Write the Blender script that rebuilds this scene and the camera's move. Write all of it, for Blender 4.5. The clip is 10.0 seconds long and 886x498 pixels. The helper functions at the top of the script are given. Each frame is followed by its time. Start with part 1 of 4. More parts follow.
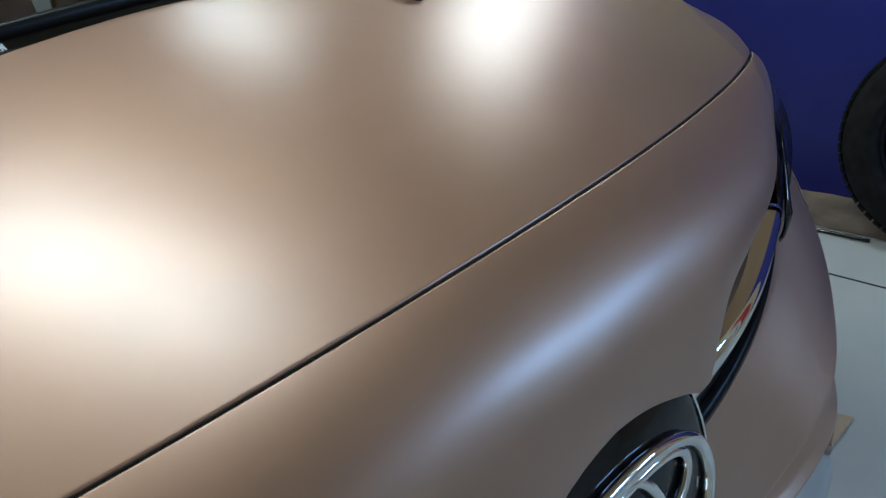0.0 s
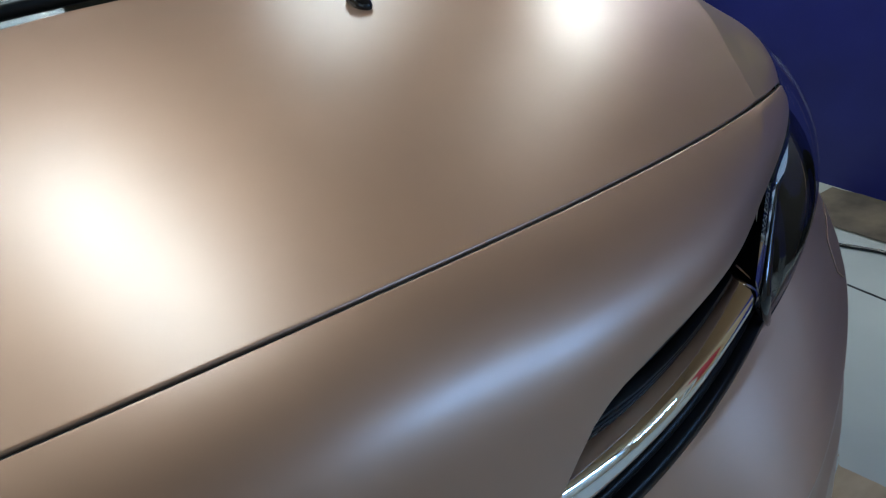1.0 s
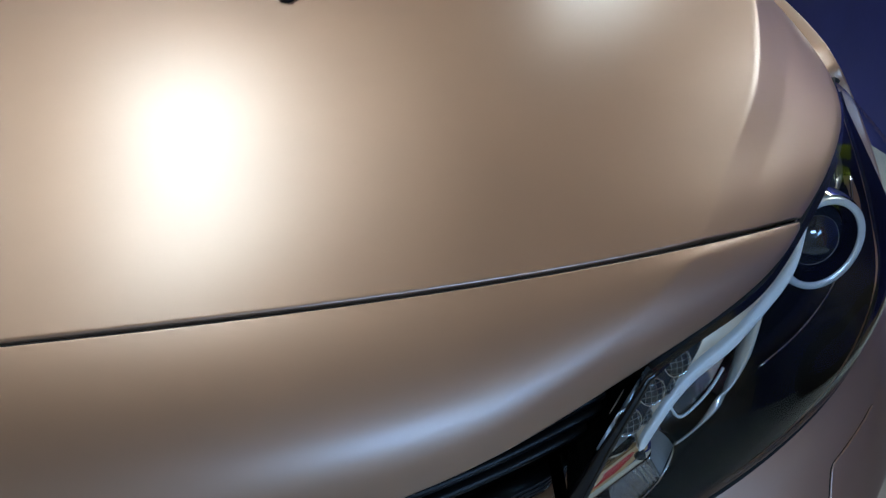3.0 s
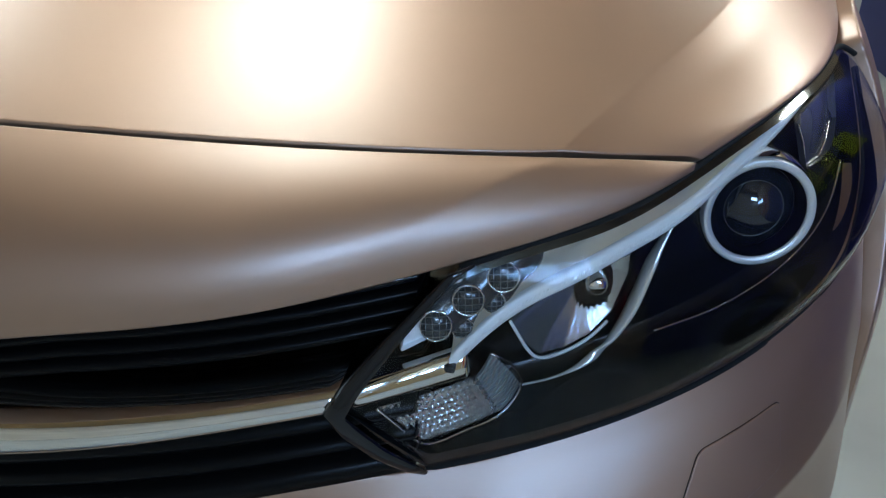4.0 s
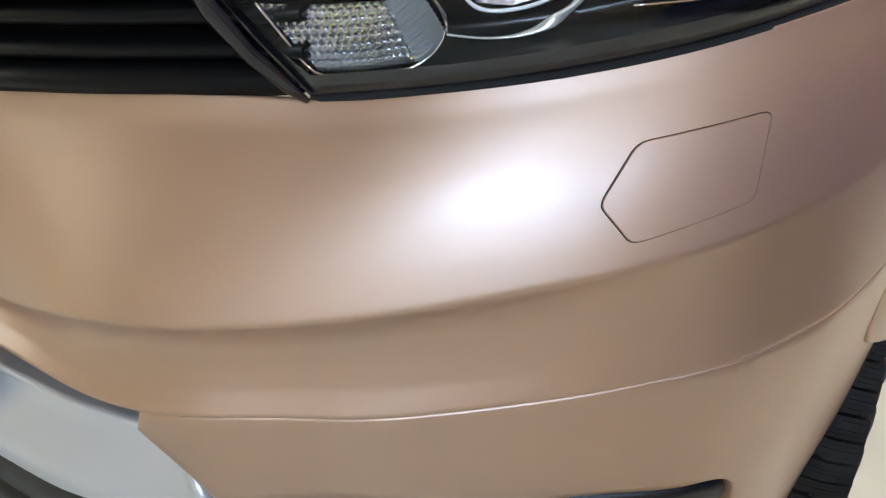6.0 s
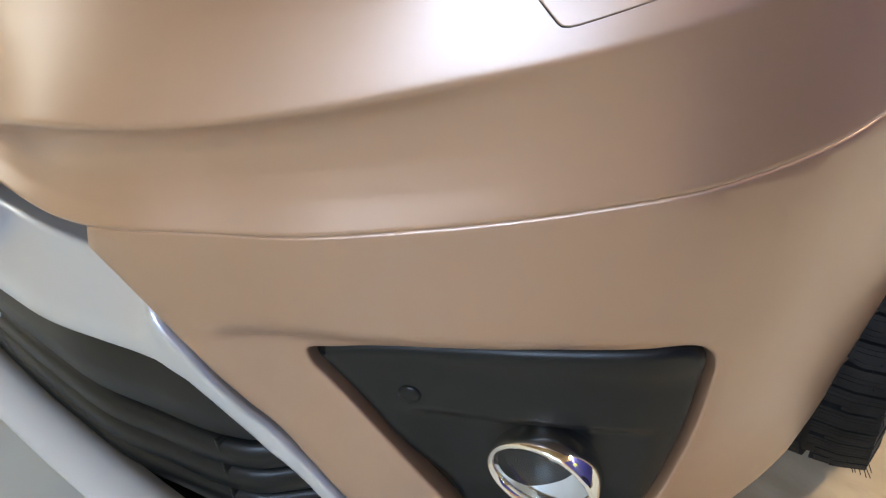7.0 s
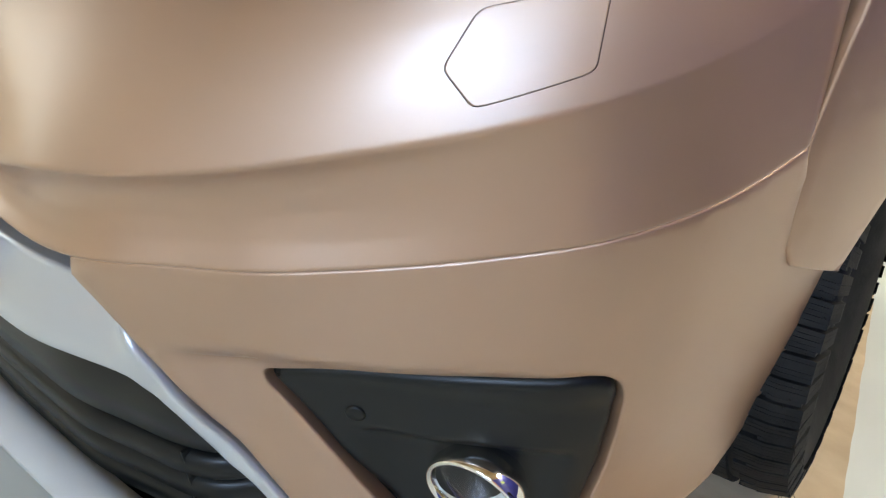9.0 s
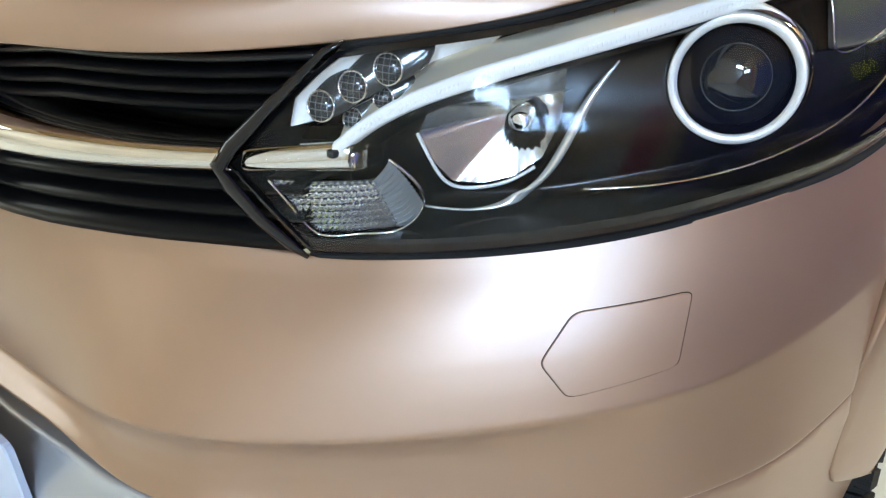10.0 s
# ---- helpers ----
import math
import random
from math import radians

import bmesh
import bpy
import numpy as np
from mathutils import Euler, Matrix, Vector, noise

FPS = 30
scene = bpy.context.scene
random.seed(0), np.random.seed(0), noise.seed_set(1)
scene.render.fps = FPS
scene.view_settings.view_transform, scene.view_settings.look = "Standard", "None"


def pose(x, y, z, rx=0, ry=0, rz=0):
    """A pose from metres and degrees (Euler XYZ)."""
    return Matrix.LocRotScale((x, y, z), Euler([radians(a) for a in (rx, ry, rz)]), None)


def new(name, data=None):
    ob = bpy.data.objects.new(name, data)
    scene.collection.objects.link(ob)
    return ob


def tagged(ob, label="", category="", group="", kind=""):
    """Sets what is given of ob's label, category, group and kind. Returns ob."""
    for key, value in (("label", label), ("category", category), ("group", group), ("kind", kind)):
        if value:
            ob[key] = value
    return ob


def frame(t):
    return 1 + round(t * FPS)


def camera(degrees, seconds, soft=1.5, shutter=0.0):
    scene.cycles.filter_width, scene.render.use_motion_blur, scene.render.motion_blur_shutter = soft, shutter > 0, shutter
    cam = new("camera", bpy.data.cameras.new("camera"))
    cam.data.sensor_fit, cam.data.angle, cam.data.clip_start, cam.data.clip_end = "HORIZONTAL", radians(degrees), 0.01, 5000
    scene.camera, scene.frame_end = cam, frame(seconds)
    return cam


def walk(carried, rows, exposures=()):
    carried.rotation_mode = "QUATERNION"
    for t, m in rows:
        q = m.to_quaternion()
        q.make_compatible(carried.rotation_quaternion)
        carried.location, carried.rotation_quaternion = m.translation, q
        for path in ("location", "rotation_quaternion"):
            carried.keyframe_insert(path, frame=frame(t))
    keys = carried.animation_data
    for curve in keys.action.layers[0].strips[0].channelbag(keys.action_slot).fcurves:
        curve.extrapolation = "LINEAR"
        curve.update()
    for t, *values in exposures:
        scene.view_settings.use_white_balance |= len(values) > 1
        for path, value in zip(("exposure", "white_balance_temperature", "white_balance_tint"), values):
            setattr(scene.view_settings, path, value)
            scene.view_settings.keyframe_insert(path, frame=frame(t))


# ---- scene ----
cam = camera(63.0, 10.0, soft=1.3)
walk(cam, [
    (0.0, pose(-0.3142, -0.2561, 1.1971, 61.97, 9.55, -43.02)),
    (0.5, pose(-0.1654, -0.2934, 1.2039, 60.47, 9.63, -37.20)),
    (1.0, pose(-0.0522, -0.3054, 1.1953, 61.03, 9.39, -30.14)),
    (1.5, pose(0.0857, -0.3324, 1.1942, 61.31, 8.49, -20.47)),
    (2.0, pose(0.1885, -0.3296, 1.1868, 61.74, 7.25, -13.67)),
    (2.2, pose(0.1970, -0.3126, 1.1714, 63.12, 5.76, -13.53)),
    (3.3, pose(0.4500, -0.2433, 1.1579, 61.04, 4.22, 3.10)),
    (3.5, pose(0.4767, -0.2467, 1.1298, 61.91, 2.71, 5.64)),
    (4.0, pose(0.5799, -0.2502, 1.0734, 62.65, 0.87, 13.79)),
    (4.5, pose(0.6305, -0.2483, 1.0146, 62.84, -0.65, 19.39)),
    (5.0, pose(0.6712, -0.2603, 0.9675, 62.88, -0.96, 22.89)),
    (5.5, pose(0.7140, -0.2557, 0.9164, 61.98, -1.09, 27.30)),
    (5.7, pose(0.7276, -0.2341, 0.9071, 59.07, -1.58, 29.00)),
    (6.8, pose(0.8140, -0.1689, 0.8176, 52.64, -0.44, 38.39)),
    (7.0, pose(0.8419, -0.1609, 0.8009, 52.39, 0.54, 40.07)),
    (7.5, pose(0.8962, -0.1521, 0.7785, 49.95, -0.26, 40.93)),
    (8.0, pose(0.9257, -0.1484, 0.7655, 48.65, -0.65, 41.36)),
    (8.2, pose(0.9305, -0.1480, 0.7774, 49.30, -0.75, 41.15)),
    (8.5, pose(0.9198, -0.1531, 0.8045, 51.06, -0.83, 40.97)),
    (9.0, pose(0.9021, -0.1714, 0.8484, 54.38, -1.03, 40.58)),
    (9.5, pose(0.8712, -0.1843, 0.9151, 56.59, -1.19, 39.49)),
    (10.0, pose(0.8144, -0.1936, 0.9827, 59.81, -1.39, 38.13)),
], exposures=[(0, 0.54, 5750, 4), (2.0, 0.62, 5800, 4), (3.3, 0.64, 5850, 4), (4.5, 1.28, 7000, 8), (5.5, 1.97, 8300, 11), (7.0, 2.24, 8400, 14), (8.5, 2.24, 8200, 13), (9.2, 2.28, 8000, 9), (10.0, 2.31, 7900, 8)])

# ---- light ----
world = bpy.data.worlds.new("world")
scene.world = world
world.use_nodes = True
wn = world.node_tree.nodes
sky = wn.new("ShaderNodeTexSky")
sky.sky_type = 'NISHITA'
sky.sun_disc = False
sky.sun_elevation = radians(40)
sky.sun_rotation = radians(200)
world.node_tree.links.new(sky.outputs[0], wn["Background"].inputs[0])
wn["Background"].inputs[1].default_value = 0.12


def area(name, m, sx, sy, power, colour):
    d = bpy.data.lights.new(name, 'AREA')
    d.shape, d.size, d.size_y, d.energy, d.color = 'RECTANGLE', sx, sy, power, colour
    o = new(name, d)
    o.matrix_world = m
    return o


ROOM = dict(x0=-3.2, x1=2.05, y0=-2.5, y1=5.2, h=3.1)
WIN = dict(x0=1.12, x1=1.98, z0=1.95, z1=2.45)
# x, y, length, power and turn of each ceiling fitting
# The second fitting is an unseen fill lamp added to brighten the room.
TUBES = [(-0.20, 1.10, 1.5, 16.5, 15), (-2.2, 1.5, 1.25, 20, 0), (1.72, 3.25, 1.25, 9, 0)]
WALL_TUBES = [(1.98, 1.36, 2.05, 0.6, 10)]
WIN3 = dict(y0=-2.35, y1=-0.05, z0=0.75, z1=2.3)
WIN2 = dict(y0=-2.42, y1=-1.40, z0=1.42, z1=1.82)
for tx, ty, tl, tp, turn in TUBES:
    area("tube_light", pose(tx, ty, ROOM["h"] - 0.125, 0, 0, turn), 0.44, tl, tp, (0.86, 0.97, 1.0))
for tx, ty, tz, tl, tp in WALL_TUBES:
    area("wall_tube_light", pose(tx - 0.045, ty, tz, 0, 6, 0), 0.13, tl, tp, (0.97, 1.0, 0.95))
area("window_daylight", pose((WIN["x0"] + WIN["x1"]) / 2, ROOM["y0"] - 0.06, (WIN["z0"] + WIN["z1"]) / 2, 90, 0, 0), 0.82, 0.46, 32, (0.36, 0.58, 1.0))
area("window_daylight", pose(ROOM["x1"] + 0.06, (WIN2["y0"] + WIN2["y1"]) / 2, (WIN2["z0"] + WIN2["z1"]) / 2, 90, 0, 90), WIN2["y1"] - WIN2["y0"] - 0.06, 0.34, 17, (0.29, 0.53, 1.0))
area("window_daylight", pose(ROOM["x0"] - 0.06, (WIN3["y0"] + WIN3["y1"]) / 2, (WIN3["z0"] + WIN3["z1"]) / 2, 90, 0, -90), WIN3["y1"] - WIN3["y0"] - 0.06, WIN3["z1"] - WIN3["z0"] - 0.06, 8, (0.74, 0.87, 1.0))

# ---- materials ----


def mat(name, colour, rough=0.5, metal=0.0, coat=0.0, coat_rough=0.05, spec=0.5):
    m = bpy.data.materials.new(name)
    m.use_nodes = True
    b = m.node_tree.nodes["Principled BSDF"]
    b.inputs["Base Color"].default_value = (*colour, 1)
    b.inputs["Roughness"].default_value = rough
    b.inputs["Metallic"].default_value = metal
    b.inputs["Coat Weight"].default_value = coat
    b.inputs["Coat Roughness"].default_value = coat_rough
    b.inputs["Specular IOR Level"].default_value = spec
    return m


def vary(m, c1, c2, scale, detail=4, lo=0.35, hi=0.65, space="Object", stretch=(1, 1, 1)):
    """Colour noise between c1 and c2 at real size."""
    n, l = m.node_tree.nodes, m.node_tree.links
    tc, mp, t, r = n.new("ShaderNodeTexCoord"), n.new("ShaderNodeMapping"), n.new("ShaderNodeTexNoise"), n.new("ShaderNodeValToRGB")
    mp.inputs["Scale"].default_value = stretch
    t.inputs["Scale"].default_value, t.inputs["Detail"].default_value = scale, detail
    l.new(tc.outputs[space], mp.inputs[0])
    l.new(mp.outputs[0], t.inputs["Vector"])
    l.new(t.outputs["Fac"], r.inputs[0])
    e = r.color_ramp.elements
    e[0].position, e[1].position = lo, hi
    e[0].color, e[1].color = (*c1, 1), (*c2, 1)
    l.new(r.outputs[0], n["Principled BSDF"].inputs["Base Color"])
    return r


def relief(m, scale, strength, distance=0.001, detail=3, stretch=(1, 1, 1)):
    n, l = m.node_tree.nodes, m.node_tree.links
    tc, mp, t, b = n.new("ShaderNodeTexCoord"), n.new("ShaderNodeMapping"), n.new("ShaderNodeTexNoise"), n.new("ShaderNodeBump")
    mp.inputs["Scale"].default_value = stretch
    t.inputs["Scale"].default_value, t.inputs["Detail"].default_value = scale, detail
    b.inputs["Strength"].default_value, b.inputs["Distance"].default_value = strength, distance
    l.new(tc.outputs["Object"], mp.inputs[0])
    l.new(mp.outputs[0], t.inputs["Vector"])
    l.new(t.outputs["Fac"], b.inputs["Height"])
    l.new(b.outputs[0], n["Principled BSDF"].inputs["Normal"])


def rough_noise(m, scale, lo, hi):
    n, l = m.node_tree.nodes, m.node_tree.links
    tc, t, r = n.new("ShaderNodeTexCoord"), n.new("ShaderNodeTexNoise"), n.new("ShaderNodeMapRange")
    t.inputs["Scale"].default_value, t.inputs["Detail"].default_value = scale, 5
    r.inputs["From Min"].default_value, r.inputs["From Max"].default_value = 0.3, 0.7
    r.inputs["To Min"].default_value, r.inputs["To Max"].default_value = lo, hi
    l.new(tc.outputs["Object"], t.inputs["Vector"])
    l.new(t.outputs["Fac"], r.inputs[0])
    l.new(r.outputs[0], n["Principled BSDF"].inputs["Roughness"])


wrap = mat("satin_rose_gold_wrap", (0.41, 0.234, 0.137), 0.52, 0.80, 1.0, 0.35)
vary(wrap, (0.402, 0.229, 0.134), (0.418, 0.239, 0.140), 9)
rough_noise(wrap, 14, 0.50, 0.54)
wb = wrap.node_tree.nodes["Principled BSDF"]
wb.inputs["Coat IOR"].default_value = 1.85
chrome = mat("chrome", (0.86, 0.85, 0.82), 0.04, 1.0)
lamp_silver = mat("aluminised_reflector", (0.84, 0.84, 0.83), 0.10, 1.0)
gloss_black = mat("gloss_black_plastic", (0.006, 0.006, 0.007), 0.08)
lamp_black = mat("lamp_housing_black", (0.005, 0.005, 0.005), 0.24, spec=0.3)
dark_gap = mat("panel_gap", (0.004, 0.004, 0.004), 0.9)
bezel_mat = mat("grained_black_plastic", (0.0045, 0.005, 0.0046), 0.38, spec=0.28)
relief(bezel_mat, 900, 0.15, 0.0004)
silver_mat = mat("satin_silver_paint", (0.52, 0.53, 0.53), 0.34, 0.6)
rough_noise(silver_mat, 30, 0.28, 0.36)
rubber = mat("tyre_rubber", (0.012, 0.012, 0.012), 0.72, spec=0.17)
vary(rubber, (0.006, 0.006, 0.006), (0.014, 0.0135, 0.013), 30, 6)
relief(rubber, 220, 0.35, 0.001)
frost = mat("frosted_light_guide", (0.88, 0.87, 0.82), 0.30)
grille_black = mat("grille_black_plastic", (0.0035, 0.0035, 0.0036), 0.30, spec=0.12)
soft_silver = mat("satin_reflector", (0.80, 0.80, 0.79), 0.26, 0.45)
prism_silver = mat("prism_reflector", (0.66, 0.66, 0.64), 0.14, 0.9)
panel_silver = mat("panel_reflector", (0.90, 0.89, 0.86), 0.30, 0.1)
lamp_chrome = mat("satin_lamp_chrome", (0.88, 0.85, 0.78), 0.24, 0.6)
side_silver = mat("fluted_reflector", (0.26, 0.26, 0.25), 0.30, 0.9)
skid_mat = mat("matte_white_silver_paint", (0.50, 0.50, 0.485), 0.48, 0.15)
rough_noise(skid_mat, 40, 0.42, 0.55)
fog_silver = mat("milky_reflector", (0.66, 0.68, 0.66), 0.4, 0.3)
bowl_silver = mat("bowl_reflector", (0.52, 0.52, 0.50), 0.22, 0.85)
# Tan of the surroundings mirrored in the rail is painted into its colour.
rail_mirrored_tan = mat("chrome_painted_reflection", (0.82, 0.71, 0.54), 0.30, 0.6)
ring_silver = mat("satin_silver_ring", (0.84, 0.83, 0.79), 0.36, 0.5)
wheel_mat = mat("alloy_wheel", (0.45, 0.45, 0.46), 0.3, 0.9)


def clear(name, tint, ior=1.45, rough=0.02):
    """A clear skin: it lets light through, with a mirror gloss by Fresnel."""
    m = bpy.data.materials.new(name)
    m.use_nodes = True
    n, l = m.node_tree.nodes, m.node_tree.links
    n.remove(n["Principled BSDF"])
    lw, pw, fr = n.new("ShaderNodeLayerWeight"), n.new("ShaderNodeMath"), n.new("ShaderNodeMath")
    tr, gl, mx = n.new("ShaderNodeBsdfTransparent"), n.new("ShaderNodeBsdfGlossy"), n.new("ShaderNodeMixShader")
    f0 = ((ior - 1) / (ior + 1)) ** 2
    lw.inputs["Blend"].default_value = 0.5
    pw.operation, fr.operation = 'POWER', 'MULTIPLY_ADD'
    pw.inputs[1].default_value = 5.0
    fr.inputs[1].default_value, fr.inputs[2].default_value = 1 - f0, f0
    l.new(lw.outputs["Facing"], pw.inputs[0])
    l.new(pw.outputs[0], fr.inputs[0])
    tr.inputs[0].default_value = (*tint, 1)
    gl.inputs["Roughness"].default_value = rough
    l.new(fr.outputs[0], mx.inputs[0])
    l.new(tr.outputs[0], mx.inputs[1])
    l.new(gl.outputs[0], mx.inputs[2])
    l.new(mx.outputs[0], n["Material Output"].inputs[0])
    return m


lens_mat = clear("clear_polycarbonate", (0.95, 0.955, 0.95), 1.36, 0.05)
glass_mat = clear("window_glass", (0.5, 0.55, 0.54), 1.5)

# ---- shapes ----


class Spline:
    """A natural cubic through points, by chord length, over 0 to 1."""

    def __init__(self, pts, w=None):
        p = np.array(pts, float)
        if w is None:
            w = np.concatenate([[0], np.cumsum(np.linalg.norm(np.diff(p.reshape(len(p), -1), axis=0), axis=1))])
        w = np.array(w, float) / w[-1]
        n = len(p)
        h = np.diff(w)
        flat = p.reshape(n, -1)
        a, r = np.zeros((n, n)), np.zeros_like(flat)
        a[0, 0] = a[-1, -1] = 1
        for i in range(1, n - 1):
            a[i, i - 1:i + 2] = h[i - 1], 2 * (h[i - 1] + h[i]), h[i]
            r[i] = 6 * ((flat[i + 1] - flat[i]) / h[i] - (flat[i] - flat[i - 1]) / h[i - 1])
        self.m, self.p, self.w, self.h, self.shape = np.linalg.solve(a, r), flat, w, h, p.shape[1:]

    def at(self, t):
        t = np.atleast_1d(np.array(t, float))
        i = np.clip(np.searchsorted(self.w, t) - 1, 0, len(self.h) - 1)
        h, u, v = self.h[i][:, None], (t - self.w[i])[:, None], (self.w[i + 1] - t)[:, None]
        out = self.m[i] * v ** 3 / (6 * h) + self.m[i + 1] * u ** 3 / (6 * h) \
            + (self.p[i] / h - self.m[i] * h / 6) * v + (self.p[i + 1] / h - self.m[i + 1] * h / 6) * u
        return out.reshape(len(t), *self.shape)


def line(pts, n):
    return Spline(pts).at(np.linspace(0, 1, n))


def loft(curves, nu, nv, w=None):
    """A grid nu x nv through curves, given from row to row."""
    rows = np.array([line(c, nv) for c in curves])
    if len(curves) == 2:
        t = np.linspace(0, 1, nu)[:, None, None]
        return rows[0] * (1 - t) + rows[1] * t
    return Spline(rows, w).at(np.linspace(0, 1, nu))


def unit(a):
    return a / np.maximum(np.linalg.norm(a, axis=-1, keepdims=True), 1e-9)


def grid_normals(g):
    return unit(np.cross(np.gradient(g, axis=1), np.gradient(g, axis=0)))


def sheet(g, flip=False, bm=None):
    """A grid of points as faces in a bmesh."""
    bm = bm or bmesh.new()
    v = [[bm.verts.new(p) for p in row] for row in g]
    for i in range(len(v) - 1):
        for j in range(len(v[0]) - 1):
            q = [v[i][j], v[i + 1][j], v[i + 1][j + 1], v[i][j + 1]]
            try:
                bm.faces.new(q[::-1] if flip else q)
            except ValueError:
                pass
    return bm


def flanged(g, out, r=0.0022, depth=0.014):
    """The grid with a rounded edge and a flange turned inwards all round. out: +1 or -1 turns the normal outwards."""
    n = grid_normals(g) * out
    ring = np.zeros((g.shape[0] + 6, g.shape[1] + 6, 3))
    ring[3:-3, 3:-3] = g
    nn = np.zeros_like(ring)
    nn[3:-3, 3:-3] = n
    nn[:3, 3:-3], nn[-3:, 3:-3] = n[0], n[-1]
    nn[:, :3], nn[:, -3:] = nn[:, 3:4], nn[:, -4:-3]
    steps = ((0.7, 0.3), (1.0, 1.0), (1.0, depth / r))

    def push(edge, inner, normal, k):
        o = unit(edge - inner)
        return edge + o * r * steps[k][0] - normal * r * steps[k][1]
    for k in range(3):
        a, b = 2 - k, -(3 - k)
        ring[a, 3:-3] = push(g[0], g[1], n[0], k)
        ring[b, 3:-3] = push(g[-1], g[-2], n[-1], k)
    for k in range(3):
        a, b = 2 - k, -(3 - k)
        ring[:, a] = push(ring[:, 3], ring[:, 4], nn[:, 3], k)
        ring[:, b] = push(ring[:, -4], ring[:, -5], nn[:, -4], k)
    for c, d in ((0, 0), (0, -1), (-1, 0), (-1, -1)):
        for k in range(3):
            for q in range(3):
                i = 2 - k if c == 0 else -(3 - k)
                j = 2 - q if d == 0 else -(3 - q)
                e, nrm = g[c, d], n[c, d]
                m = max(k, q)
                o1 = unit(g[c, d] - g[1 if c == 0 else -2, d])
                o2 = unit(g[c, d] - g[c, 1 if d == 0 else -2])
                ring[i, j] = e + (o1 * steps[k][0] + o2 * steps[q][0]) * r * 0.7 - nrm * r * steps[m][1]
    return ring


def part(name, bm, material, parent=None, label="", smooth=True):
    bmesh.ops.remove_doubles(bm, verts=bm.verts, dist=1e-6)
    bmesh.ops.recalc_face_normals(bm, faces=bm.faces)
    me = bpy.data.meshes.new(name)
    bm.to_mesh(me)
    bm.free()
    me.materials.append(material)
    if smooth:
        me.polygons.foreach_set("use_smooth", [True] * len(me.polygons))
    ob = new(name, me)
    if parent is not None:
        ob.parent = parent
        ob.matrix_parent_inverse = parent.matrix_world.inverted()
    if label:
        tagged(ob, label)
    return ob


def empty(name, at, label, category, group=""):
    o = new(name)
    o.empty_display_size = 0.05
    o.matrix_world = Matrix.Translation(at)
    return tagged(o, label, category, group)


def box(bm, x0, x1, y0, y1, z0, z1, bevel=0.0):
    r = bmesh.ops.create_cube(bm, size=1.0, matrix=Matrix.LocRotScale(((x0 + x1) / 2, (y0 + y1) / 2, (z0 + z1) / 2), None, (x1 - x0, y1 - y0, z1 - z0)))
    if bevel:
        es = list({e for v in r["verts"] for e in v.link_edges})
        bmesh.ops.bevel(bm, geom=es, offset=bevel, segments=2, profile=0.6, affect='EDGES')
    return bm


def tube(pts, radius, sides=10, n=None, flat=1.0, up=(0, 0, 1), closed=False, bm=None):
    """A rod of radius along points; flat scales it across up."""
    p = line(pts, n) if n else np.array(pts, float)
    bm = bm or bmesh.new()
    rad = np.broadcast_to(np.array(radius, float), (len(p),))
    tang = unit(np.gradient(p, axis=0)) if not closed else unit(np.roll(p, -1, 0) - np.roll(p, 1, 0))
    rings = []
    for q, t, r in zip(p, tang, rad):
        s = unit(np.cross(t, np.array(up, float)))
        w = np.cross(s, t)
        rings.append([bm.verts.new(q + r * (math.cos(a) * s + flat * math.sin(a) * w)) for a in np.linspace(0, 2 * math.pi, sides, endpoint=False)])
    k = len(rings)
    for i in range(k if closed else k - 1):
        a, b = rings[i], rings[(i + 1) % k]
        for j in range(sides):
            bm.faces.new((a[j], a[(j + 1) % sides], b[(j + 1) % sides], b[j]))
    if not closed:
        bm.faces.new(rings[0][::-1])
        bm.faces.new(rings[-1])
    return bm


def turned(profile, m, sides=48, bm=None, closed=False):
    """Turns (radius, height) points about z and sets them by the matrix m."""
    bm = bm or bmesh.new()
    rings = []
    for r, h in profile:
        rings.append([bm.verts.new(m @ Vector((r * math.cos(a), r * math.sin(a), h))) for a in np.linspace(0, 2 * math.pi, sides, endpoint=False)])
    for a, b in zip(rings, rings[1:] + (rings[:1] if closed else [])):
        for j in range(sides):
            bm.faces.new((a[j], a[(j + 1) % sides], b[(j + 1) % sides], b[j]))
    return bm


def inside(p, loop):
    x, y = p[:, 0], p[:, 1]
    a, b = loop, np.roll(loop, -1, 0)
    hit = np.zeros(len(p), bool)
    for (x0, y0), (x1, y1) in zip(a, b):
        c = (y0 > y) != (y1 > y)
        hit ^= c & (x < (x1 - x0) * (y - y0) / ((y1 - y0) if y1 != y0 else 1e-12) + x0)
    return hit


def even_loop(loop, step):
    out = []
    loop = np.array(loop, float)
    for a, b in zip(loop, np.roll(loop, -1, 0)):
        k = max(1, int(np.ceil(np.linalg.norm(b - a) / step)))
        out += [a + (b - a) * i / k for i in range(k)]
    return np.array(out)


def rounded(loop, r, seg=5):
    """The loop with its corners rounded by r."""
    loop = np.array(loop, float)
    out = []
    for a, b, c in zip(np.roll(loop, 1, 0), loop, np.roll(loop, -1, 0)):
        la, lc = np.linalg.norm(a - b), np.linalg.norm(c - b)
        ra = min(r, la * 0.45, lc * 0.45)
        p, q = b + (a - b) / la * ra, b + (c - b) / lc * ra
        for t in np.linspace(0, 1, seg):
            out.append((1 - t) ** 2 * p + 2 * t * (1 - t) * b + t * t * q)
    return np.array(out)


